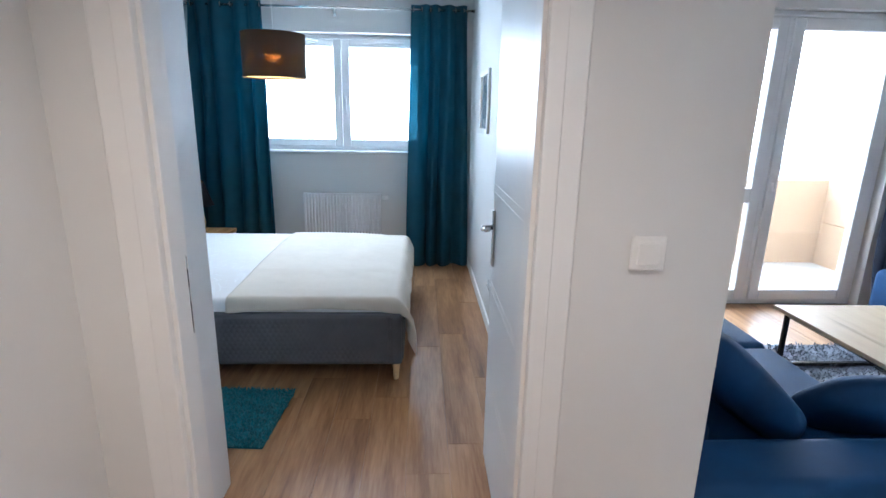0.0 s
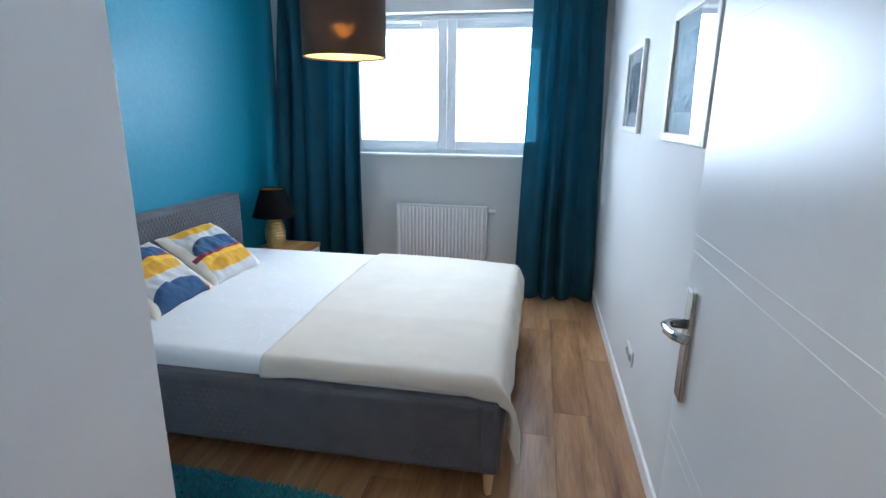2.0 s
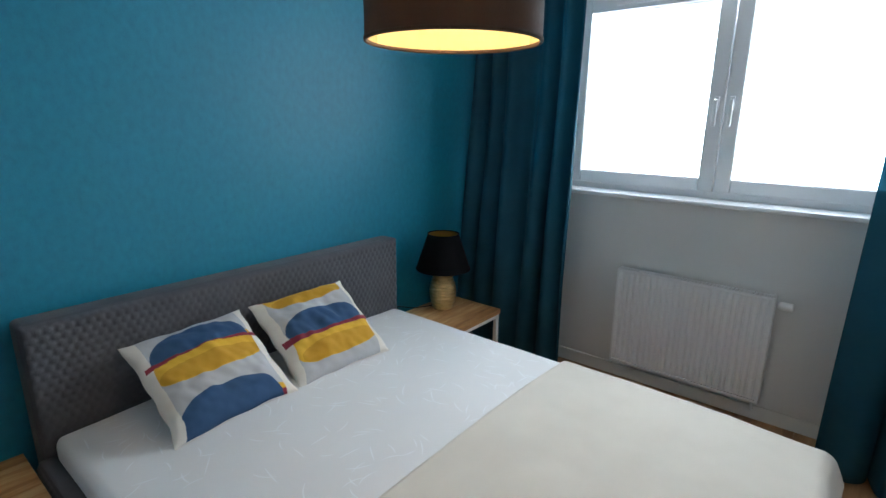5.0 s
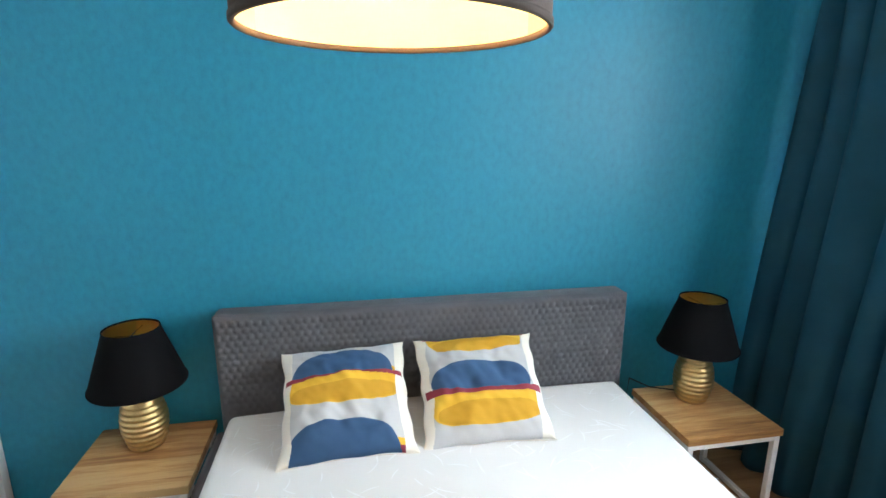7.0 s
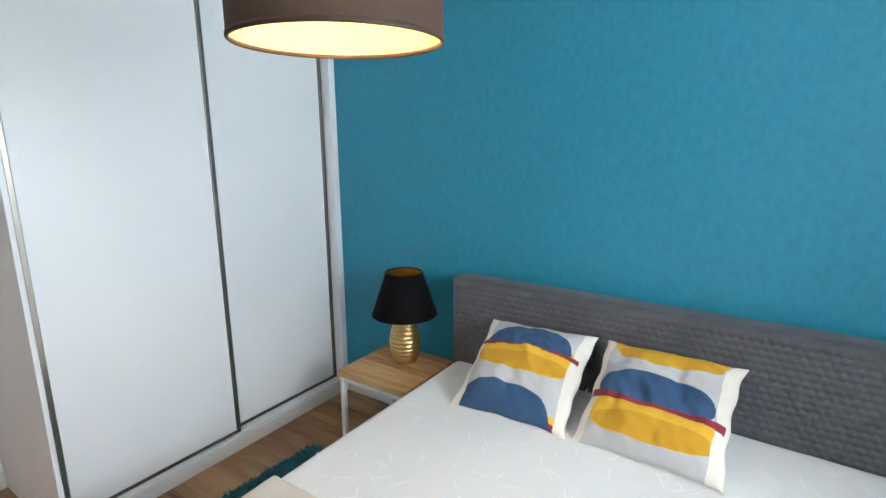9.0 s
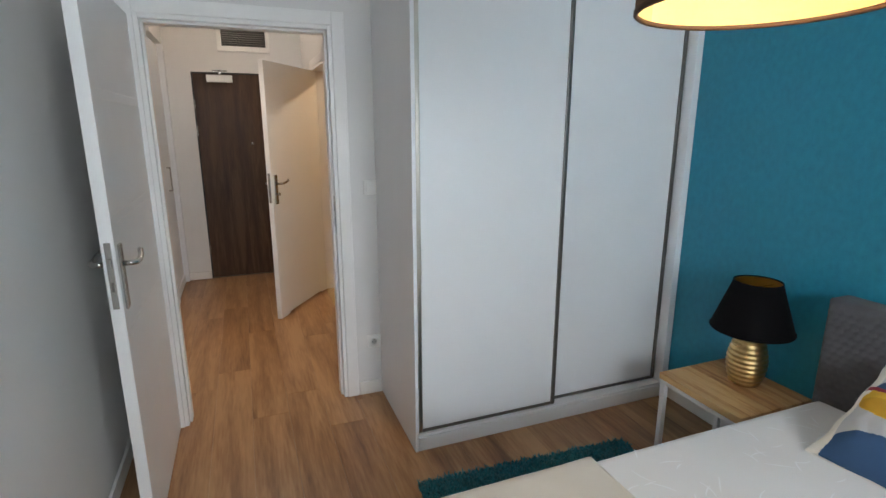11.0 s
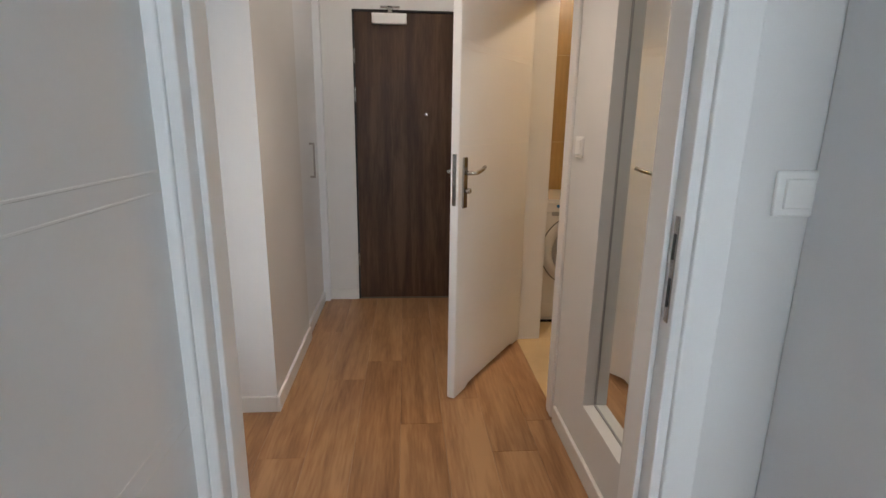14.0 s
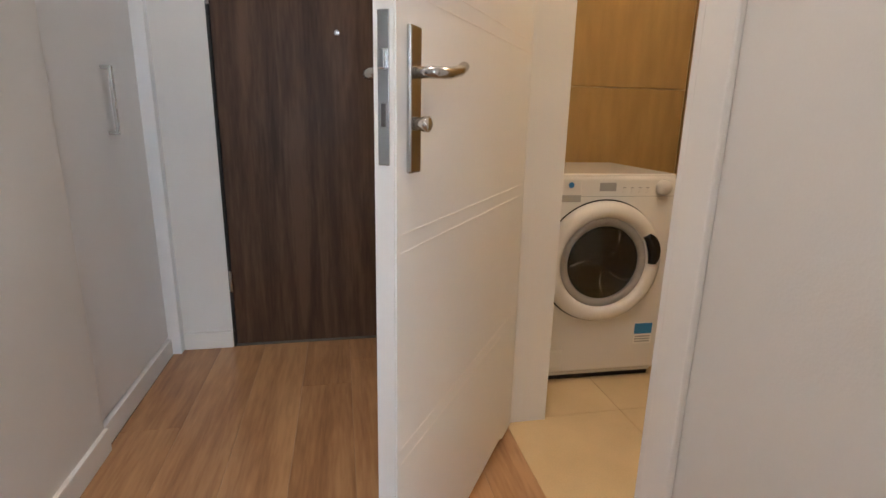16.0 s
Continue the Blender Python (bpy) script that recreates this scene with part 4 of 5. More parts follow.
def cushion(kind, label, m, w, h):
    c = thing("cushion", label, "cushion", "cushions on the bed")
    verts, faces, idx = [], [], []
    for side, n in ((1, 180), (-1, 60)):
        base = len(verts)
        for j in range(n + 1):
            for i in range(n + 1):
                a, b = 2 * i / n - 1, 2 * j / n - 1
                fat = max(0.0, (1 - abs(a) ** 2.6) * (1 - abs(b) ** 2.6)) ** 0.5
                pinch = 1 - 0.075 * (1 - abs(b) ** 3) * abs(a) ** 3 + 0.014 * math.sin(11 * b + 2 * kind + a) * abs(a) ** 6
                pinch_b = 1 - 0.065 * (1 - abs(a) ** 3) * abs(b) ** 3 + 0.010 * math.sin(9 * a + 3 * kind) * abs(b) ** 6
                crease = 0.010 * noise.noise(Vector((a * 2.3 + kind * 7, b * 2.3, 0.4))) + 0.012 * noise.noise(Vector((a * 3.5, b * 1.6 + kind * 5, 3.3))) + 0.005 * noise.noise(Vector((a * 6 + b * 4, b * 5 - a * 3, 8 + kind)))
                spot = math.exp(-((a + 0.30) / 0.35) ** 2 - ((b - 0.42 + 0.28 * kind) / 0.30) ** 2)
                fold = spot * 0.010 * math.sin(9.0 * (a + 0.55 * b) + kind)
                z = side * (0.080 * fat + 1.5 * crease * fat + 0.0015) + (fold * fat if side > 0 else 0.0)
                verts.append((a * w / 2 * pinch, b * h / 2 * pinch_b, z))
        for j in range(n):
            for i in range(n):
                q = [base + j * (n + 1) + i, base + j * (n + 1) + i + 1, base + (j + 1) * (n + 1) + i + 1, base + (j + 1) * (n + 1) + i]
                faces.append(q if side > 0 else q[::-1])
                a, f = 2 * (i + 0.5) / n - 1, 1 - (j + 0.5) / n
                idx.append(pattern(kind, a, f) if side > 0 else 5)
    me = bpy.data.meshes.new("cover")
    me.from_pydata(verts, [], faces)
    put("cover", me, [P_GREY, P_BLUE, P_YEL, P_OCH, P_RED, P_CREAM], c, True)
    me.polygons.foreach_set("material_index", idx)
    rim = [(-w / 2, -h / 2, 0), (-w / 4, -h / 2 * 0.955, 0), (0, -h / 2 * 0.925, 0), (w / 4, -h / 2 * 0.955, 0), (w / 2, -h / 2, 0)]
    part("zip_seam", tube(rim, 0.0022, 6), P_CREAM, c)
    c.matrix_basis = m
    return c


def leaning(tl, tr, br, bl):
    tl, tr, br, bl = (Vector(p) for p in (tl, tr, br, bl))
    U = ((tr - tl) + (br - bl)).normalized()
    V = ((tl - bl) + (tr - br))
    V = (V - U * V.dot(U)).normalized()
    m = Matrix((U, V, U.cross(V))).transposed().to_4x4()
    m.translation = (tl + tr + br + bl) / 4 + U.cross(V) * 0.012
    return m


cushion(0, "cushion printed with blue, wine and mustard stacked ovals", leaning((-2.048, 2.884, 0.736), (-2.058, 3.375, 0.756), (-1.683, 3.369, 0.505), (-1.68, 2.905, 0.503)), 0.48, 0.455)
cushion(1, "cushion printed with mustard, blue and wine stacked ovals", leaning((-2.039, 3.392, 0.75), (-2.034, 3.891, 0.756), (-1.675, 3.872, 0.512), (-1.71, 3.412, 0.500)), 0.49, 0.45)


# ---- bedside tables and lamps ----
def nightstand():
    t = thing("nightstand", "bedside table with a striped wood top on a white steel frame", "nightstand", "bedside tables")
    d, w, h = 0.415, 0.43, 0.425
    for k in range(7):
        part("top_board", cuboid((k * d / 7 + 0.0002, 0.0, h - 0.03), ((k + 1) * d / 7 - 0.0002, w, h), 0.0008, 1), M_TOP, t)
    s = 0.025
    for x in (0.006, d - s - 0.006):
        for y in (0.006, w - s - 0.006):
            part("leg", cuboid((x, y, 0.0), (x + s, y + s, h - 0.031), 0.003), M_WHITEMETAL, t)
    for y in (0.006, w - s - 0.006):
        part("rail", cuboid((0.006 + s, y + 0.001, h - 0.031 - s), (d - s - 0.006, y + s - 0.001, h - 0.031), 0.003), M_WHITEMETAL, t)
        part("rail", cuboid((0.006 + s, y + 0.001, 0.002), (d - s - 0.006, y + s - 0.001, s), 0.003), M_WHITEMETAL, t)
    for x in (0.007, d - s - 0.007):
        part("rail", cuboid((x + 0.001, 0.006 + s, h - 0.031 - s), (x + s - 0.001, w - s - 0.006, h - 0.031), 0.003), M_WHITEMETAL, t)
    return t


n1 = nightstand()
n1.matrix_basis = pose(-2.176, 2.163, 0)
n2 = copy_thing(n1, pose(-2.105, 4.440, 0))


def table_lamp():
    t = thing("table_lamp", "table lamp with a ribbed gold base and black shade", "lamp", "bedside lamps")
    prof = [(0.001, 0.0), (0.050, 0.0)]
    ribs, rise = 11, 0.0212
    for k in range(ribs):
        f = (k + 0.5) / ribs
        r = 0.046 + 0.038 * math.sin(math.pi * min(1.0, 0.16 + 0.80 * f)) ** 1.1
        for a in (0.0, 0.2, 0.4, 0.6, 0.8):
            prof.append((r - 0.006 * (1 - math.sin(math.pi * a)), 0.004 + (k + a) * rise))
    prof += [(0.034, 0.240), (0.020, 0.246), (0.016, 0.262), (0.001, 0.262)]
    part("base", lathe(prof, 48), M_GOLD, t, "ribbed gold ceramic base", True)
    lo, hi, r0, r1 = 0.256, 0.472, 0.166, 0.094
    sh = part("shade", lathe([(r0, lo), (r1, hi)], 56), M_BLACKSHADE, t, "tapered black fabric shade", True)
    part("lining", lathe([(r0 - 0.0018, lo + 0.001), (r1 - 0.0018, hi - 0.001)], 56), M_GOLDLINE, sh, "gold foil lining", True)
    for r, z in ((r0, lo), (r1, hi)):
        part("rim", lathe([(r, z - 0.002), (r + 0.0015, z), (r + 0.0015, z + 0.004), (r - 0.002, z + 0.004), (r - 0.002, z - 0.002), (r, z - 0.002)], 56), M_BLACKSHADE, sh, "", True)
    part("holder", capped([(0.016, 0.262), (0.016, 0.315), (0.019, 0.32), (0.024, 0.36), (0.020, 0.395), (0.004, 0.41)], 24), M_PLASTIC, t, "", True)
    part("spider", boxes([((-0.098, -0.0015, 0.446), (0.098, 0.0015, 0.449)), ((-0.0015, -0.098, 0.442), (0.0015, 0.098, 0.445))]), M_CHROME, sh)
    return t


l1 = table_lamp()
l1.matrix_basis = pose(-2.048, 2.372, 0.425)
l2 = copy_thing(l1, pose(-1.980, 4.655, 0.425))
cab = thing("lamp_cable", "thin black cable hanging behind the bedside table", "cable")
part("wire", tube([(-2.09, 2.37, 0.431), (-2.16, 2.33, 0.430), (-2.214, 2.31, 0.428), (-2.216, 2.30, 0.30), (-2.20, 2.32, 0.12), (-2.14, 2.28, 0.03), (-2.02, 2.27, 0.006), (-1.95, 2.31, 0.006), (-1.98, 2.38, 0.008), (-2.10, 2.40, 0.05), (-2.21, 2.42, 0.20)], 0.0032, 8), M_CABLE, cab)
cab2 = thing("lamp_cable", "thin black cable across the bedside table top", "cable")
part("wire", tube([(-2.03, 4.650, 0.431), (-2.07, 4.58, 0.430), (-2.10, 4.52, 0.430), (-2.20, 4.48, 0.427), (-2.215, 4.48, 0.30), (-2.21, 4.49, 0.06)], 0.0032, 8), M_CABLE, cab2)

# ---- pendant lamp over the bed ----
pl = thing("pendant_lamp", "lit pendant lamp with a brown fabric drum shade", "lamp", at=(-0.790, 3.235, 1.730))
R, PH = 0.188, 0.252
sh = part("shade", lathe([(R, 0.0), (R, PH)], 72), M_SHADEOUT, pl, "dark brown fabric drum", True)
part("lining", lathe([(R - 0.0025, 0.001), (R - 0.0025, PH - 0.001)], 72), M_SHADEIN, sh, "pale lining lit from inside", True)
part("hem", lathe([(R, -0.001), (R + 0.002, 0.001), (R + 0.002, 0.007), (R - 0.004, 0.007), (R - 0.004, -0.001), (R, -0.001)], 72), M_SHADEOUT, sh, "", True)
part("hem", lathe([(R, PH - 0.006), (R + 0.002, PH - 0.005), (R + 0.002, PH + 0.001), (R - 0.004, PH + 0.001), (R - 0.004, PH - 0.006), (R, PH - 0.006)], 72), M_SHADEOUT, sh, "", True)
part("spider", boxes([((-R + 0.003, -0.002, PH - 0.012), (R - 0.003, 0.002, PH - 0.008)), ((-0.002, -R + 0.003, PH - 0.016), (0.002, R - 0.003, PH - 0.012))]), M_CHROME, sh)
part("bulb", capped([(0.004, 0.088), (0.024, 0.094), (0.034, 0.112), (0.034, 0.127)], 28), M_BULB, pl, "glowing bulb dome", True)
# unseen collar, added to keep the bulb's light off the upper walls
part("bulb_light_stop", capped([(0.035, 0.128), (0.034, 0.136), (0.022, 0.160), (0.014, 0.169)], 28), M_PLASTIC, pl, "white collar added to stop the bulb's upward light", True)
part("holder", capped([(0.016, 0.17), (0.019, 0.175), (0.019, 0.235), (0.006, 0.245)], 24), M_PLASTIC, pl, "", True)
part("cord", tube([(0, 0, 0.24), (0, 0, CEIL - 1.728 - 0.02)], 0.003, 8), M_PLASTIC, pl)
part("ceiling_cup", capped([(0.05, CEIL - 1.728 - 0.03), (0.05, CEIL - 1.728), (0.01, CEIL - 1.728)], 32), M_PLASTIC, pl, "", True)

# ---- radiator ----
ra = thing("radiator", "white ribbed panel radiator under the window", "radiator", at=(-0.717, 5.245, 0.128))
RW, RH = 0.805, 0.59


def rad_front(u, v):
    x = (u - 0.5) * (RW - 0.03)
    z = 0.012 + v * (RH - 0.024)
    edge = smooth_step(0, 0.045, v) * smooth_step(0, 0.045, 1 - v)
    rib = 0.5 + 0.5 * math.cos(2 * math.pi * u * 24)
    return (x, 0.013 - 0.013 * (rib ** 0.45) * edge, z)


sheet("front_panel", rad_front, 288, 28, M_WHITEMETAL, ra)
part("side_cover", cuboid((-RW / 2, 0.0, 0.0), (-RW / 2 + 0.014, 0.078, RH), 0.003), M_WHITEMETAL, ra)
part("side_cover", cuboid((RW / 2 - 0.014, 0.0, 0.0), (RW / 2, 0.078, RH), 0.003), M_WHITEMETAL, ra)
for z in (0.0, RH - 0.014):
    part("edge_rail", cuboid((-RW / 2 + 0.014, 0.0, z), (RW / 2 - 0.014, 0.014, z + 0.014), 0.002), M_WHITEMETAL, ra)
part("back_panel", cuboid((-RW / 2 + 0.014, 0.055, 0.012), (RW / 2 - 0.014, 0.072, RH - 0.02)), M_WHITEMETAL, ra)
part("top_grille", boxes([((-RW / 2 + 0.014 + k * 0.0185, 0.016, RH - 0.010), (-RW / 2 + 0.024 + k * 0.0185, 0.070, RH - 0.004)) for k in range(42)]
          + [((-RW / 2 + 0.014, 0.014, RH - 0.009), (RW / 2 - 0.014, 0.020, RH - 0.003)), ((-RW / 2 + 0.014, 0.066, RH - 0.009), (RW / 2 - 0.014, 0.073, RH - 0.003))]), M_WHITEMETAL, ra)
vl = capped([(0.012, 0.0), (0.020, 0.012), (0.022, 0.06), (0.016, 0.066)], 24)
bmesh.ops.rotate(vl, verts=vl.verts, matrix=Matrix.Rotation(math.pi / 2, 3, "Y"))
bmesh.ops.translate(vl, verts=vl.verts, vec=(RW / 2 + 0.012, 0.04, RH - 0.045))
part("valve", vl, M_PLASTIC, ra, "white thermostat knob", True)
part("pipe", tube([(RW / 2 - 0.03, 0.045, 0.0), (RW / 2 - 0.03, 0.045, -0.055), (RW / 2 - 0.028, 0.06, -0.066), (RW / 2 - 0.028, 0.088, -0.068)], 0.009, 10), M_WHITEMETAL, ra, "", True)


# ---- curtains ----
def curtain(name, label, top, bottom, y_top, y_bottom, folds, material, z1=2.545, z0=0.012, seed=0.0, group="bedroom curtains"):
    c = thing(name, label, "curtain", group)

    def fn(u, v):
        wob = 0.018 * noise.noise(Vector((u * 4 + seed, v * 1.5, seed)))
        x = (top[0] + (top[1] - top[0]) * u) * (1 - v) + (bottom[0] + (bottom[1] - bottom[0]) * u) * v
        ph = 2 * math.pi * folds * (u + 0.17 * noise.noise(Vector((u * 2.1, v * 0.8, seed + 9))) + 0.03 * noise.noise(Vector((u * 6, v * 2, seed + 5))))
        amp = (0.040 + 0.030 * v) * (0.72 + 0.95 * noise.noise(Vector((u * 3.4, v * 1.1, seed + 4))))
        y = y_top + (y_bottom - y_top) * smooth_step(0.1, 1.0, v) + amp * (math.sin(ph) + 0.22 * v * math.sin(2 * ph + 2.1 * seed + 3 * v)) + wob
        return (x + 0.012 * math.cos(ph) * (0.4 + v) + wob * 0.4, y, z1 + (z0 - z1) * v + 0.006 * math.sin(ph * 0.5 + seed) * v)
    sheet("cloth", fn, 190, 60, material, c, thick=0.0022)
    return c


curtain("curtain", "dark teal eyelet curtain hanging to the floor by the blue wall", (-2.085, -1.40), (-2.165, -1.35), 5.17, 5.05, 4.5, M_CURTAIN, seed=1.0)
curtain("curtain", "dark teal eyelet curtain hanging to the floor by the picture wall", (0.0, 0.535), (-0.055, 0.585), 5.19, 5.03, 4, M_CURTAIN, seed=3.0)
rod = thing("curtain_rod", "slim brushed steel curtain rod on wall brackets", "curtain rod")
part("bar", tube([(-2.11, 5.19, 2.50), (0.60, 5.19, 2.50)], 0.011, 16), M_CHROME, rod, "", True)
for x in (-2.06, -0.745, 0.545):
    part("bracket", boxes([((x - 0.008, 5.185, 2.478), (x + 0.008, YW - 0.001, 2.490)), ((x - 0.012, YW - 0.008, 2.44), (x + 0.012, YW - 0.001, 2.53)), ((x - 0.008, 5.183, 2.478), (x + 0.008, 5.197, 2.4885))], 0.002), M_CHROME, rod)
for x in (-2.12, 0.60):
    part("finial", tube([(x, 5.19, 2.50), (x + 0.025, 5.19, 2.50)], 0.016, 18), M_CHROME, rod, "", True)
for x0, x1 in ((-2.06, -1.42), (0.03, 0.51)):
    for k in range(8 if x0 < -1 else 7):
        x = x0 + (x1 - x0) * k / (7 if x0 < -1 else 6)
        rg = lathe([(0.017, -0.004), (0.024, -0.005), (0.028, 0.0), (0.024, 0.005), (0.017, 0.004), (0.017, -0.004)], 28)
        bmesh.ops.rotate(rg, verts=rg.verts, matrix=Matrix.Rotation(math.pi / 2, 3, "Y"))
        bmesh.ops.translate(rg, verts=rg.verts, vec=(x, 5.19, 2.50))
        part("eyelet", rg, M_CHROME, rod, "", True)


# ---- framed pictures ----
def picture(y0, y1, z0, z1, label, strokes, ink=M_PHOTO):
    w, h = y1 - y0, z1 - z0
    p = thing("picture", label, "picture", "framed pictures", at=(XR, (y0 + y1) / 2, z0))
    f = 0.034
    part("frame", boxes([((-0.022, -w / 2, 0), (-0.001, -w / 2 + f, h)), ((-0.022, w / 2 - f, 0), (-0.001, w / 2, h)),
                         ((-0.022, -w / 2 + f, 0), (-0.001, w / 2 - f, f)), ((-0.022, -w / 2 + f, h - f), (-0.001, w / 2 - f, h))], 0.004), M_FRAME, p, "pale moulded frame")
    part("mount", cuboid((-0.008, -w / 2 + f - 0.002, f - 0.002), (-0.003, w / 2 - f + 0.002, h - f + 0.002)), M_MAT, p)
    pr = part("print", cuboid((-0.0095, -w / 2 + 0.12, 0.11), (-0.0082, w / 2 - 0.12, h - 0.10)), ink, p, "sea-coloured print")
    rnd = random.Random(strokes)
    for k in range(7):
        yy = rnd.uniform(-w / 2 + 0.14, w / 2 - 0.2)
        zz = 0.14 + k * (h - 0.28) / 7
        b = tube([(-0.0098, yy, zz), (-0.0098, yy + 0.04, zz + rnd.uniform(-0.02, 0.03)), (-0.0098, min(yy + 0.11, w / 2 - 0.13), zz + rnd.uniform(-0.03, 0.05))], 0.002, 6)
        part("brush_mark", b, P_GREY, pr)
    g = part("glazing", cuboid((-0.0135, -w / 2 + f - 0.002, f - 0.002), (-0.0120, w / 2 - f + 0.002, h - f + 0.002)), M_GLASS, p)
    g.visible_shadow = False
    return p


picture(3.780, 4.290, 1.397, 1.868, "framed dark sea print in a pale frame near the curtain", 3)
picture(2.600, 3.180, 1.390, 1.876, "framed pale print in a cream frame near the door", 8, M_PALEPHOTO)

# ---- turquoise rug ----
rug = thing("rug", "turquoise shag rug half under the bed", "rug", at=(-1.13, 2.270, 0), turn=-3.5)
RX, RY = 0.53, 0.255
part("backing", cuboid((-RX, -RY, 0.001), (RX, RY, 0.010), 0.004), M_RUGBASE, rug)


def shag(name, lx, ly, count, length, material, parent, label, seed):
    rnd = np.random.RandomState(seed)
    c = np.stack([rnd.uniform(-lx, lx, count), rnd.uniform(-ly, ly, count)], 1)
    lean = rnd.normal(0, length * 0.55, (count, 2))
    ang = rnd.uniform(0, np.pi, count)
    w = np.stack([np.cos(ang), np.sin(ang)], 1) * 0.0032
    top = length * rnd.uniform(0.65, 1.15, count)
    v = np.zeros((count, 5, 3))
    z0 = 0.008
    v[:, 0, :2], v[:, 1, :2] = c - w, c + w
    v[:, :2, 2] = z0
    v[:, 2, :2], v[:, 3, :2] = c + w * 1.1 + lean * 0.5, c - w * 1.1 + lean * 0.5
    v[:, 2:4, 2] = (z0 + top * 0.6)[:, None]
    v[:, 4, :2] = c + lean
    v[:, 4, 2] = z0 + top
    base = np.arange(count) * 5
    faces = [f for b in base.tolist() for f in ((b, b + 1, b + 2, b + 3), (b + 3, b + 2, b + 4))]
    me = bpy.data.meshes.new(name)
    me.from_pydata(v.reshape(-1, 3).tolist(), [], faces)
    return tagged(put(name, me, material, parent), label, kind="stuff")


shag("shag", RX, RY, 16000, 0.022, M_RUG, rug, "dense turquoise shag pile", 5)

# ---- living room, seen past the wall's end ----
so = thing("sofa", "navy velvet corner sofa with loose back cushions", "sofa", at=(0.83, 1.0, 0))
part("base", cuboid((0.0, 0.0, 0.05), (1.05, 1.75, 0.28), 0.03, 3), M_SOFA, so, "", True)
part("near_back", cuboid((0.0, 0.0, 0.06), (1.05, 0.25, 0.575), 0.05, 4), M_SOFA, so, "", True)
part("wall_back", cuboid((0.0, 0.255, 0.06), (0.22, 1.75, 0.60), 0.05, 4), M_SOFA, so, "", True)
part("seat_cushion", cuboid((0.225, 0.255, 0.285), (1.06, 1.19, 0.43), 0.045, 4), M_SOFA, so, "", True)
part("seat_cushion", cuboid((0.225, 1.20, 0.285), (1.06, 1.77, 0.43), 0.045, 4), M_SOFA, so, "", True)
for x in (0.06, 0.97):
    for y in (0.06, 1.66):
        part("foot", cuboid((x, y, 0.0), (x + 0.04, y + 0.04, 0.052), 0.004), M_DARKPLASTIC, so)


def loose_cushion(m, w, h, t, label):
    c = thing("sofa_cushion", label, "cushion", "cushions on the sofa")

    def fn(u, v):
        th_, ph_ = math.pi * (v - 0.5), 2 * math.pi * u

        def se(a, p):
            return math.copysign(abs(a) ** p, a)
        return (w / 2 * se(math.cos(th_), 0.5) * se(math.cos(ph_), 0.5), h / 2 * se(math.cos(th_), 0.5) * se(math.sin(ph_), 0.5),
                t / 2 * se(math.sin(th_), 0.8) + 0.012 * noise.noise(Vector((u * 6, v * 5, w))) * math.cos(th_))
    sheet("cover", fn, 56, 28, M_SOFA, c)
    c.matrix_basis = m


loose_cushion(pose(1.22, 1.55, 0.635, 0, 42, 6), 0.56, 0.50, 0.19, "plump navy velvet cushion leaning on the sofa back")
loose_cushion(pose(1.80, 1.42, 0.555, -42, 0, -7), 0.62, 0.38, 0.17, "plump navy velvet cushion lying against the sofa end")

ct = thing("coffee_table", "low table with a pale oak top on a black frame", "table", at=(2.36, 1.95, 0))
part("tabletop", cuboid((0, 0, 0.375), (0.72, 0.90, 0.40), 0.003), M_OAK, ct)
part("frame_rail", boxes([((0.04, 0.05, 0.350), (0.065, 0.85, 0.374)), ((0.655, 0.05, 0.350), (0.68, 0.85, 0.374)), ((0.065, 0.825, 0.350), (0.655, 0.85, 0.374)), ((0.065, 0.05, 0.350), (0.655, 0.075, 0.374))]), M_DARKPLASTIC, ct)
for x in (0.04, 0.655):
    for y in (0.05, 0.825):
        part("leg", cuboid((x, y, 0.012), (x + 0.025, y + 0.025, 0.349), 0.002), M_DARKPLASTIC, ct)
    part("floor_rail", cuboid((x, 0.076, 0.012), (x + 0.025, 0.824, 0.035), 0.002), M_DARKPLASTIC, ct)
for y in (0.05, 0.825):
    part("floor_rail", cuboid((0.066, y, 0.012), (0.654, y + 0.025, 0.035), 0.002), M_DARKPLASTIC, ct)
gr = thing("rug", "grey shag rug under the coffee table", "rug", at=(3.15, 2.25, 0))
part("backing", cuboid((-0.95, -0.95, 0.001), (0.95, 0.85, 0.009), 0.003), M_GREYRUG, gr)
shag("shag", 0.95, 0.85, 9000, 0.02, M_GREYRUG, gr, "grey shag pile", 9)
curtain("curtain", "dark navy curtain beside the balcony door", (3.82, 4.4), (3.80, 4.45), YL - 0.09, YL - 0.12, 6, M_NAVYCURT, 2.55, 0.012, 6.0, "living room curtains")
ar = thing("armchair", "blue velvet armchair beyond the coffee table", "armchair", at=(3.72, 2.95, 0))
part("seat", cuboid((0, 0, 0.08), (0.7, 0.7, 0.42), 0.06, 4), M_SOFA, ar, "", True)
part("backrest", cuboid((0.55, 0.0, 0.3), (0.74, 0.7, 0.78), 0.06, 4), M_SOFA, ar, "", True)
part("foot", boxes([((x, y, 0), (x + 0.04, y + 0.04, 0.085)) for x in (0.05, 0.6) for y in (0.05, 0.6)]), M_DARKPLASTIC, ar)

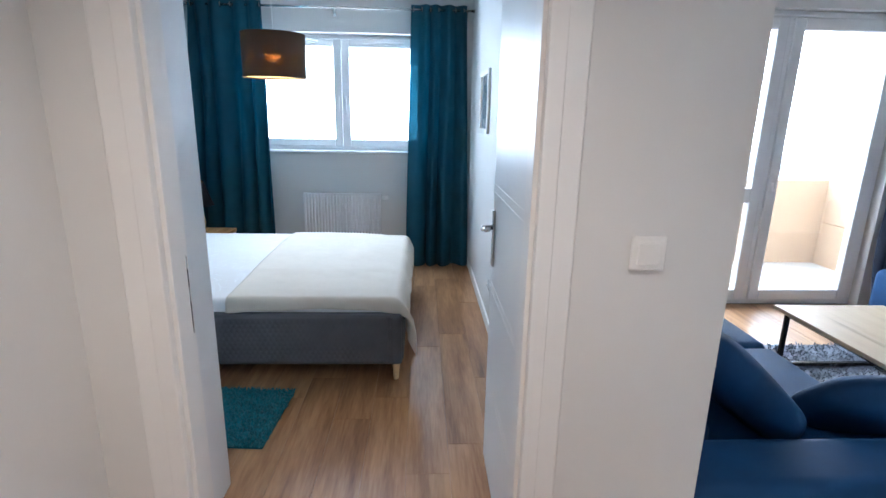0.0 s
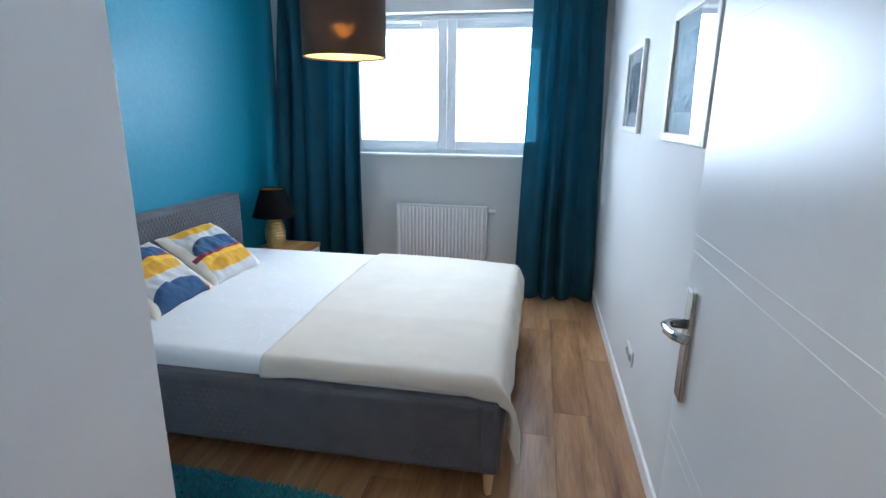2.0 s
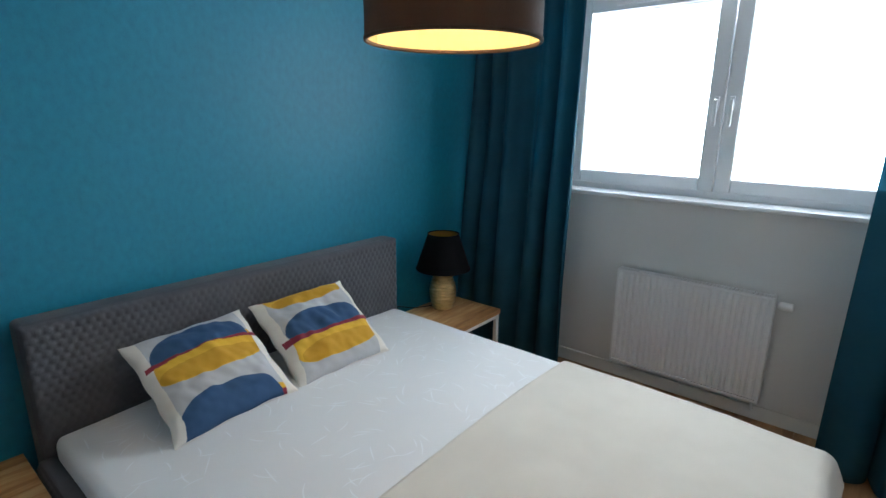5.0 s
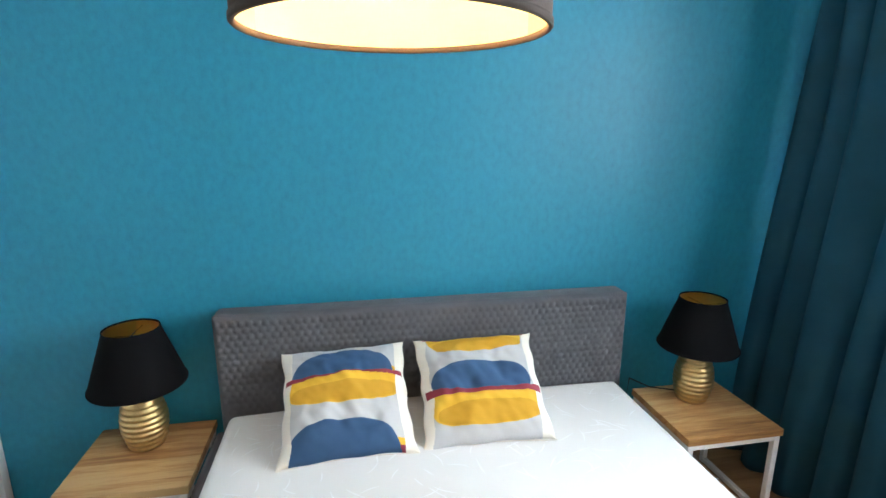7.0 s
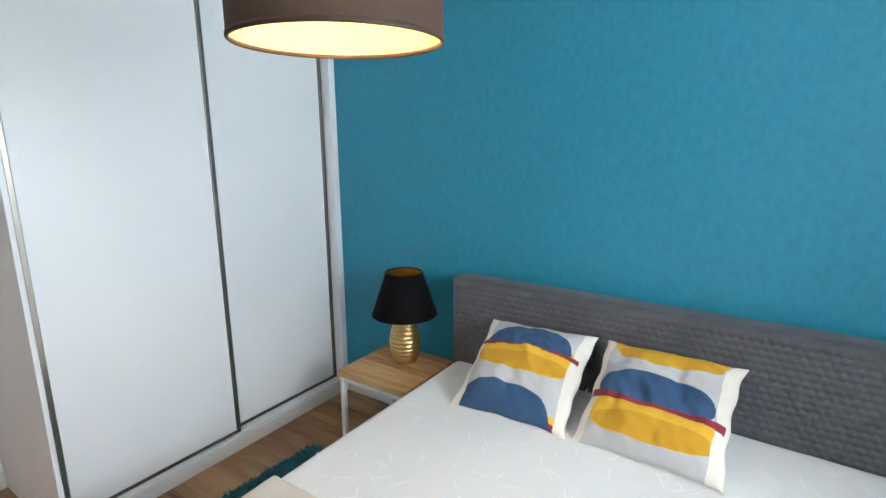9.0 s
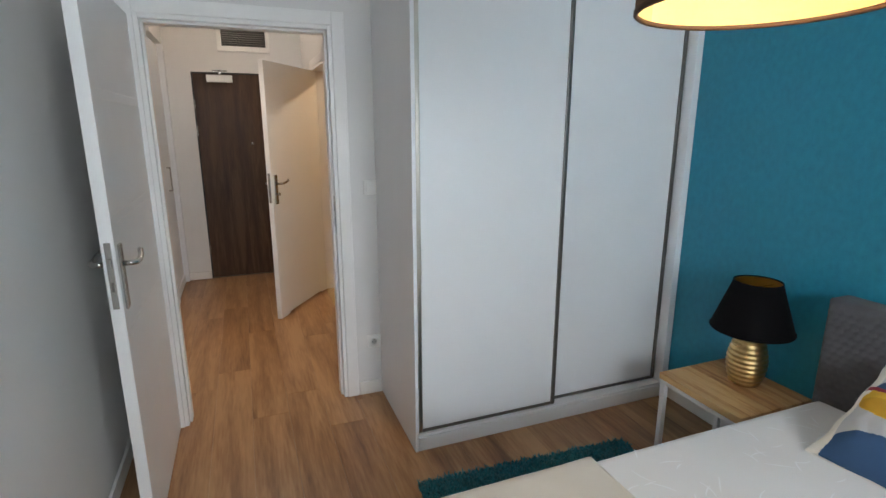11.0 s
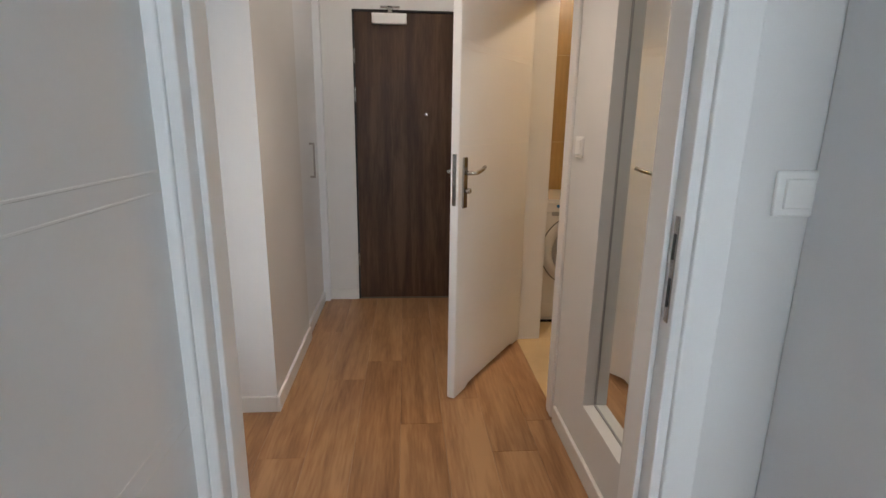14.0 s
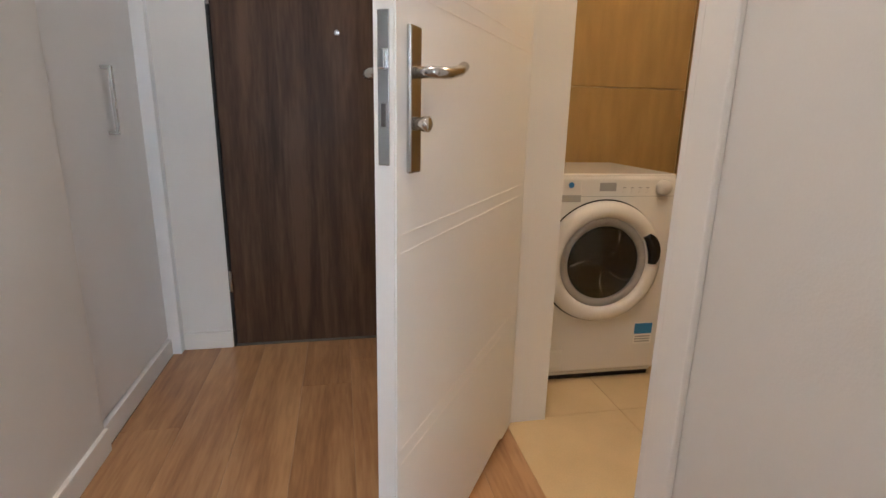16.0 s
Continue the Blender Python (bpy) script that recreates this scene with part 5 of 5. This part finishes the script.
# ---- balcony ----
structure("balcony_floor", cuboid((XO, YL + 0.25, -0.18), (XE, 5.55, -0.01)), M_CONC)
structure("balcony_parapet", cuboid((XO, 5.30, -0.18), (4.75, 5.45, 0.92), 0.01), M_PARAPET)
bw = tagged(new("balcony_wall"), "beige panelled balcony side wall", kind="structure")
for z0, z1 in ((-0.01, 0.46), (0.466, 0.98), (0.986, 1.68), (1.686, 2.6)):
    part("panel", cuboid((4.55, YL + 0.25, z0), (4.75, 5.295, z1), 0.004), M_PARAPET, bw)
ral = thing("balcony_rail", "slim white railing on top of the balcony parapet", "railing")
part("handrail", tube([(XO + 0.05, 5.37, 1.05), (4.5, 5.37, 1.05)], 0.02, 10), M_WHITEMETAL, ral, "", True)
for k in range(5):
    part("post", tube([(1.0 + k * 0.85, 5.37, 0.918), (1.0 + k * 0.85, 5.37, 1.04)], 0.014, 8), M_WHITEMETAL, ral)

# ---- ground far below and a glowing sheet added in place of white sky ----
structure("backdrop", cuboid((-90, 60, -16), (140, 60.2, 70)), mat("white_overcast_sky", (0.8, 0.82, 0.85), 1.0, glow=(0.93, 0.97, 1.0, 2.4)))
structure("ground", cuboid((-900, 5.75, -16.2), (900, 1500, -16)), mat("far_ground", (0.22, 0.24, 0.18), 0.9, var=0.4, scale=0.05))


# ---- floors: planks and tiles ----
structure_floor = structure("floor", boxes([((-2.6, -2.2, -0.15), (XE + 0.1, YL + 0.24, -0.0085)), ((-2.6, YL + 0.24, -0.15), (XO, 5.7, -0.0085))]), M_SUB, "brown oak laminate floor")
plank_meshes = {}


def slab(w, l, h, cham):
    """A flat piece with chamfered upper edges, its top at z = 0."""
    a, b = w / 2, l / 2
    v = [(-a, -b, -h), (a, -b, -h), (a, b, -h), (-a, b, -h), (-a, -b, -cham), (a, -b, -cham), (a, b, -cham), (-a, b, -cham),
         (-a + cham, -b + cham, 0), (a - cham, -b + cham, 0), (a - cham, b - cham, 0), (-a + cham, b - cham, 0)]
    f = [(8, 9, 10, 11)]
    for k in range(4):
        n = (k + 1) % 4
        f += [(k, n, n + 4, k + 4), (k + 4, n + 4, n + 8, k + 8)]
    me = bpy.data.meshes.new("piece")
    me.from_pydata(v, [], f)
    return me


def lay(name, parent, x0, x1, y0, y1, material, gap=0.0006, h=0.008, cham=0.0009, z=0.0):
    w, l = round(x1 - x0 - gap, 4), round(y1 - y0 - gap, 4)
    key = (name, w, l, material.name)
    if key not in plank_meshes:
        plank_meshes[key] = slab(w, l, h, cham)
        plank_meshes[key].materials.append(material)
    ob = new(name, plank_meshes[key])
    ob.location = ((x0 + x1) / 2, (y0 + y1) / 2, z)
    ob.parent = parent
    return ob


PW, PL = 0.193, 1.285
random.seed(11)
k = 0
x = XL - 0.02
edges = []
while x < XE:
    edges.append((x, min(x + PW, XE)))
    x += PW
for x0, x1 in edges:
    mid_x = (x0 + x1) / 2
    lo, hi = (YB + 0.01, YW) if mid_x < XH - 0.02 else ((YE, YW) if x0 < XC else (YC, YL + 0.08))
    y = lo - random.choice((0.0, 0.21, 0.43, 0.64, 0.86, 1.07))
    while y < hi:
        a, b = max(y, lo), min(y + PL, hi)
        if b - a > 0.02:
            lay("plank", structure_floor, x0, x1, a, b, M_FLOOR)
        y += PL

floor_bath = structure("floor_bath", cuboid((XT, YE, -0.008), (XH - 0.012, 0.5, -0.001)), M_GROUT, "cream tiled bathroom floor")
for i in range(3):
    for j in range(5):
        x0, x1 = max(XT, XH - 0.012 - (i + 1) * 0.45), XH - 0.012 - i * 0.45
        y0, y1 = -1.05 - 0.45 * 2 + j * 0.45, -1.05 - 0.45 + j * 0.45
        y0 = max(y0, YE)
        lay("tile", floor_bath, x0, x1, y0, min(y1, 0.5), M_FTILE, 0.002, 0.004, 0.0006, 0.003)
tiles_back = structure("wall_tiles_back", cuboid((XT, YE + 0.0, 0.0), (-0.80, YE + 0.004, 2.6)), M_GROUT, "honey coloured bathroom wall tiles")
tiles_side = structure("wall_tiles_side", cuboid((XT, YE + 0.004, 0.0), (XT + 0.004, 0.5, 2.6)), M_GROUT, "honey coloured bathroom wall tiles")
tile_me = cuboid((-0.298, 0.0, -0.298), (0.298, 0.006, 0.298), 0.001, 1)
tm = bpy.data.meshes.new("tile")
tile_me.to_mesh(tm)
tile_me.free()
tm.materials.append(M_TILE)
for r in range(4):
    for c in range(2):
        ob = new("tile", tm)
        ob.location = (XT + 0.314 + c * 0.485, YE + 0.005, 0.30 + r * 0.6)
        ob.scale = (1.0, 1, 1) if c == 0 else (0.62, 1, 1)
        ob.parent = tiles_back
    for c in range(4):
        ob = new("tile", tm)
        ob.matrix_basis = pose(XT + 0.011, YE + 0.31 + c * 0.6, 0.30 + r * 0.6, 0, 0, 90)
        ob.parent = tiles_side
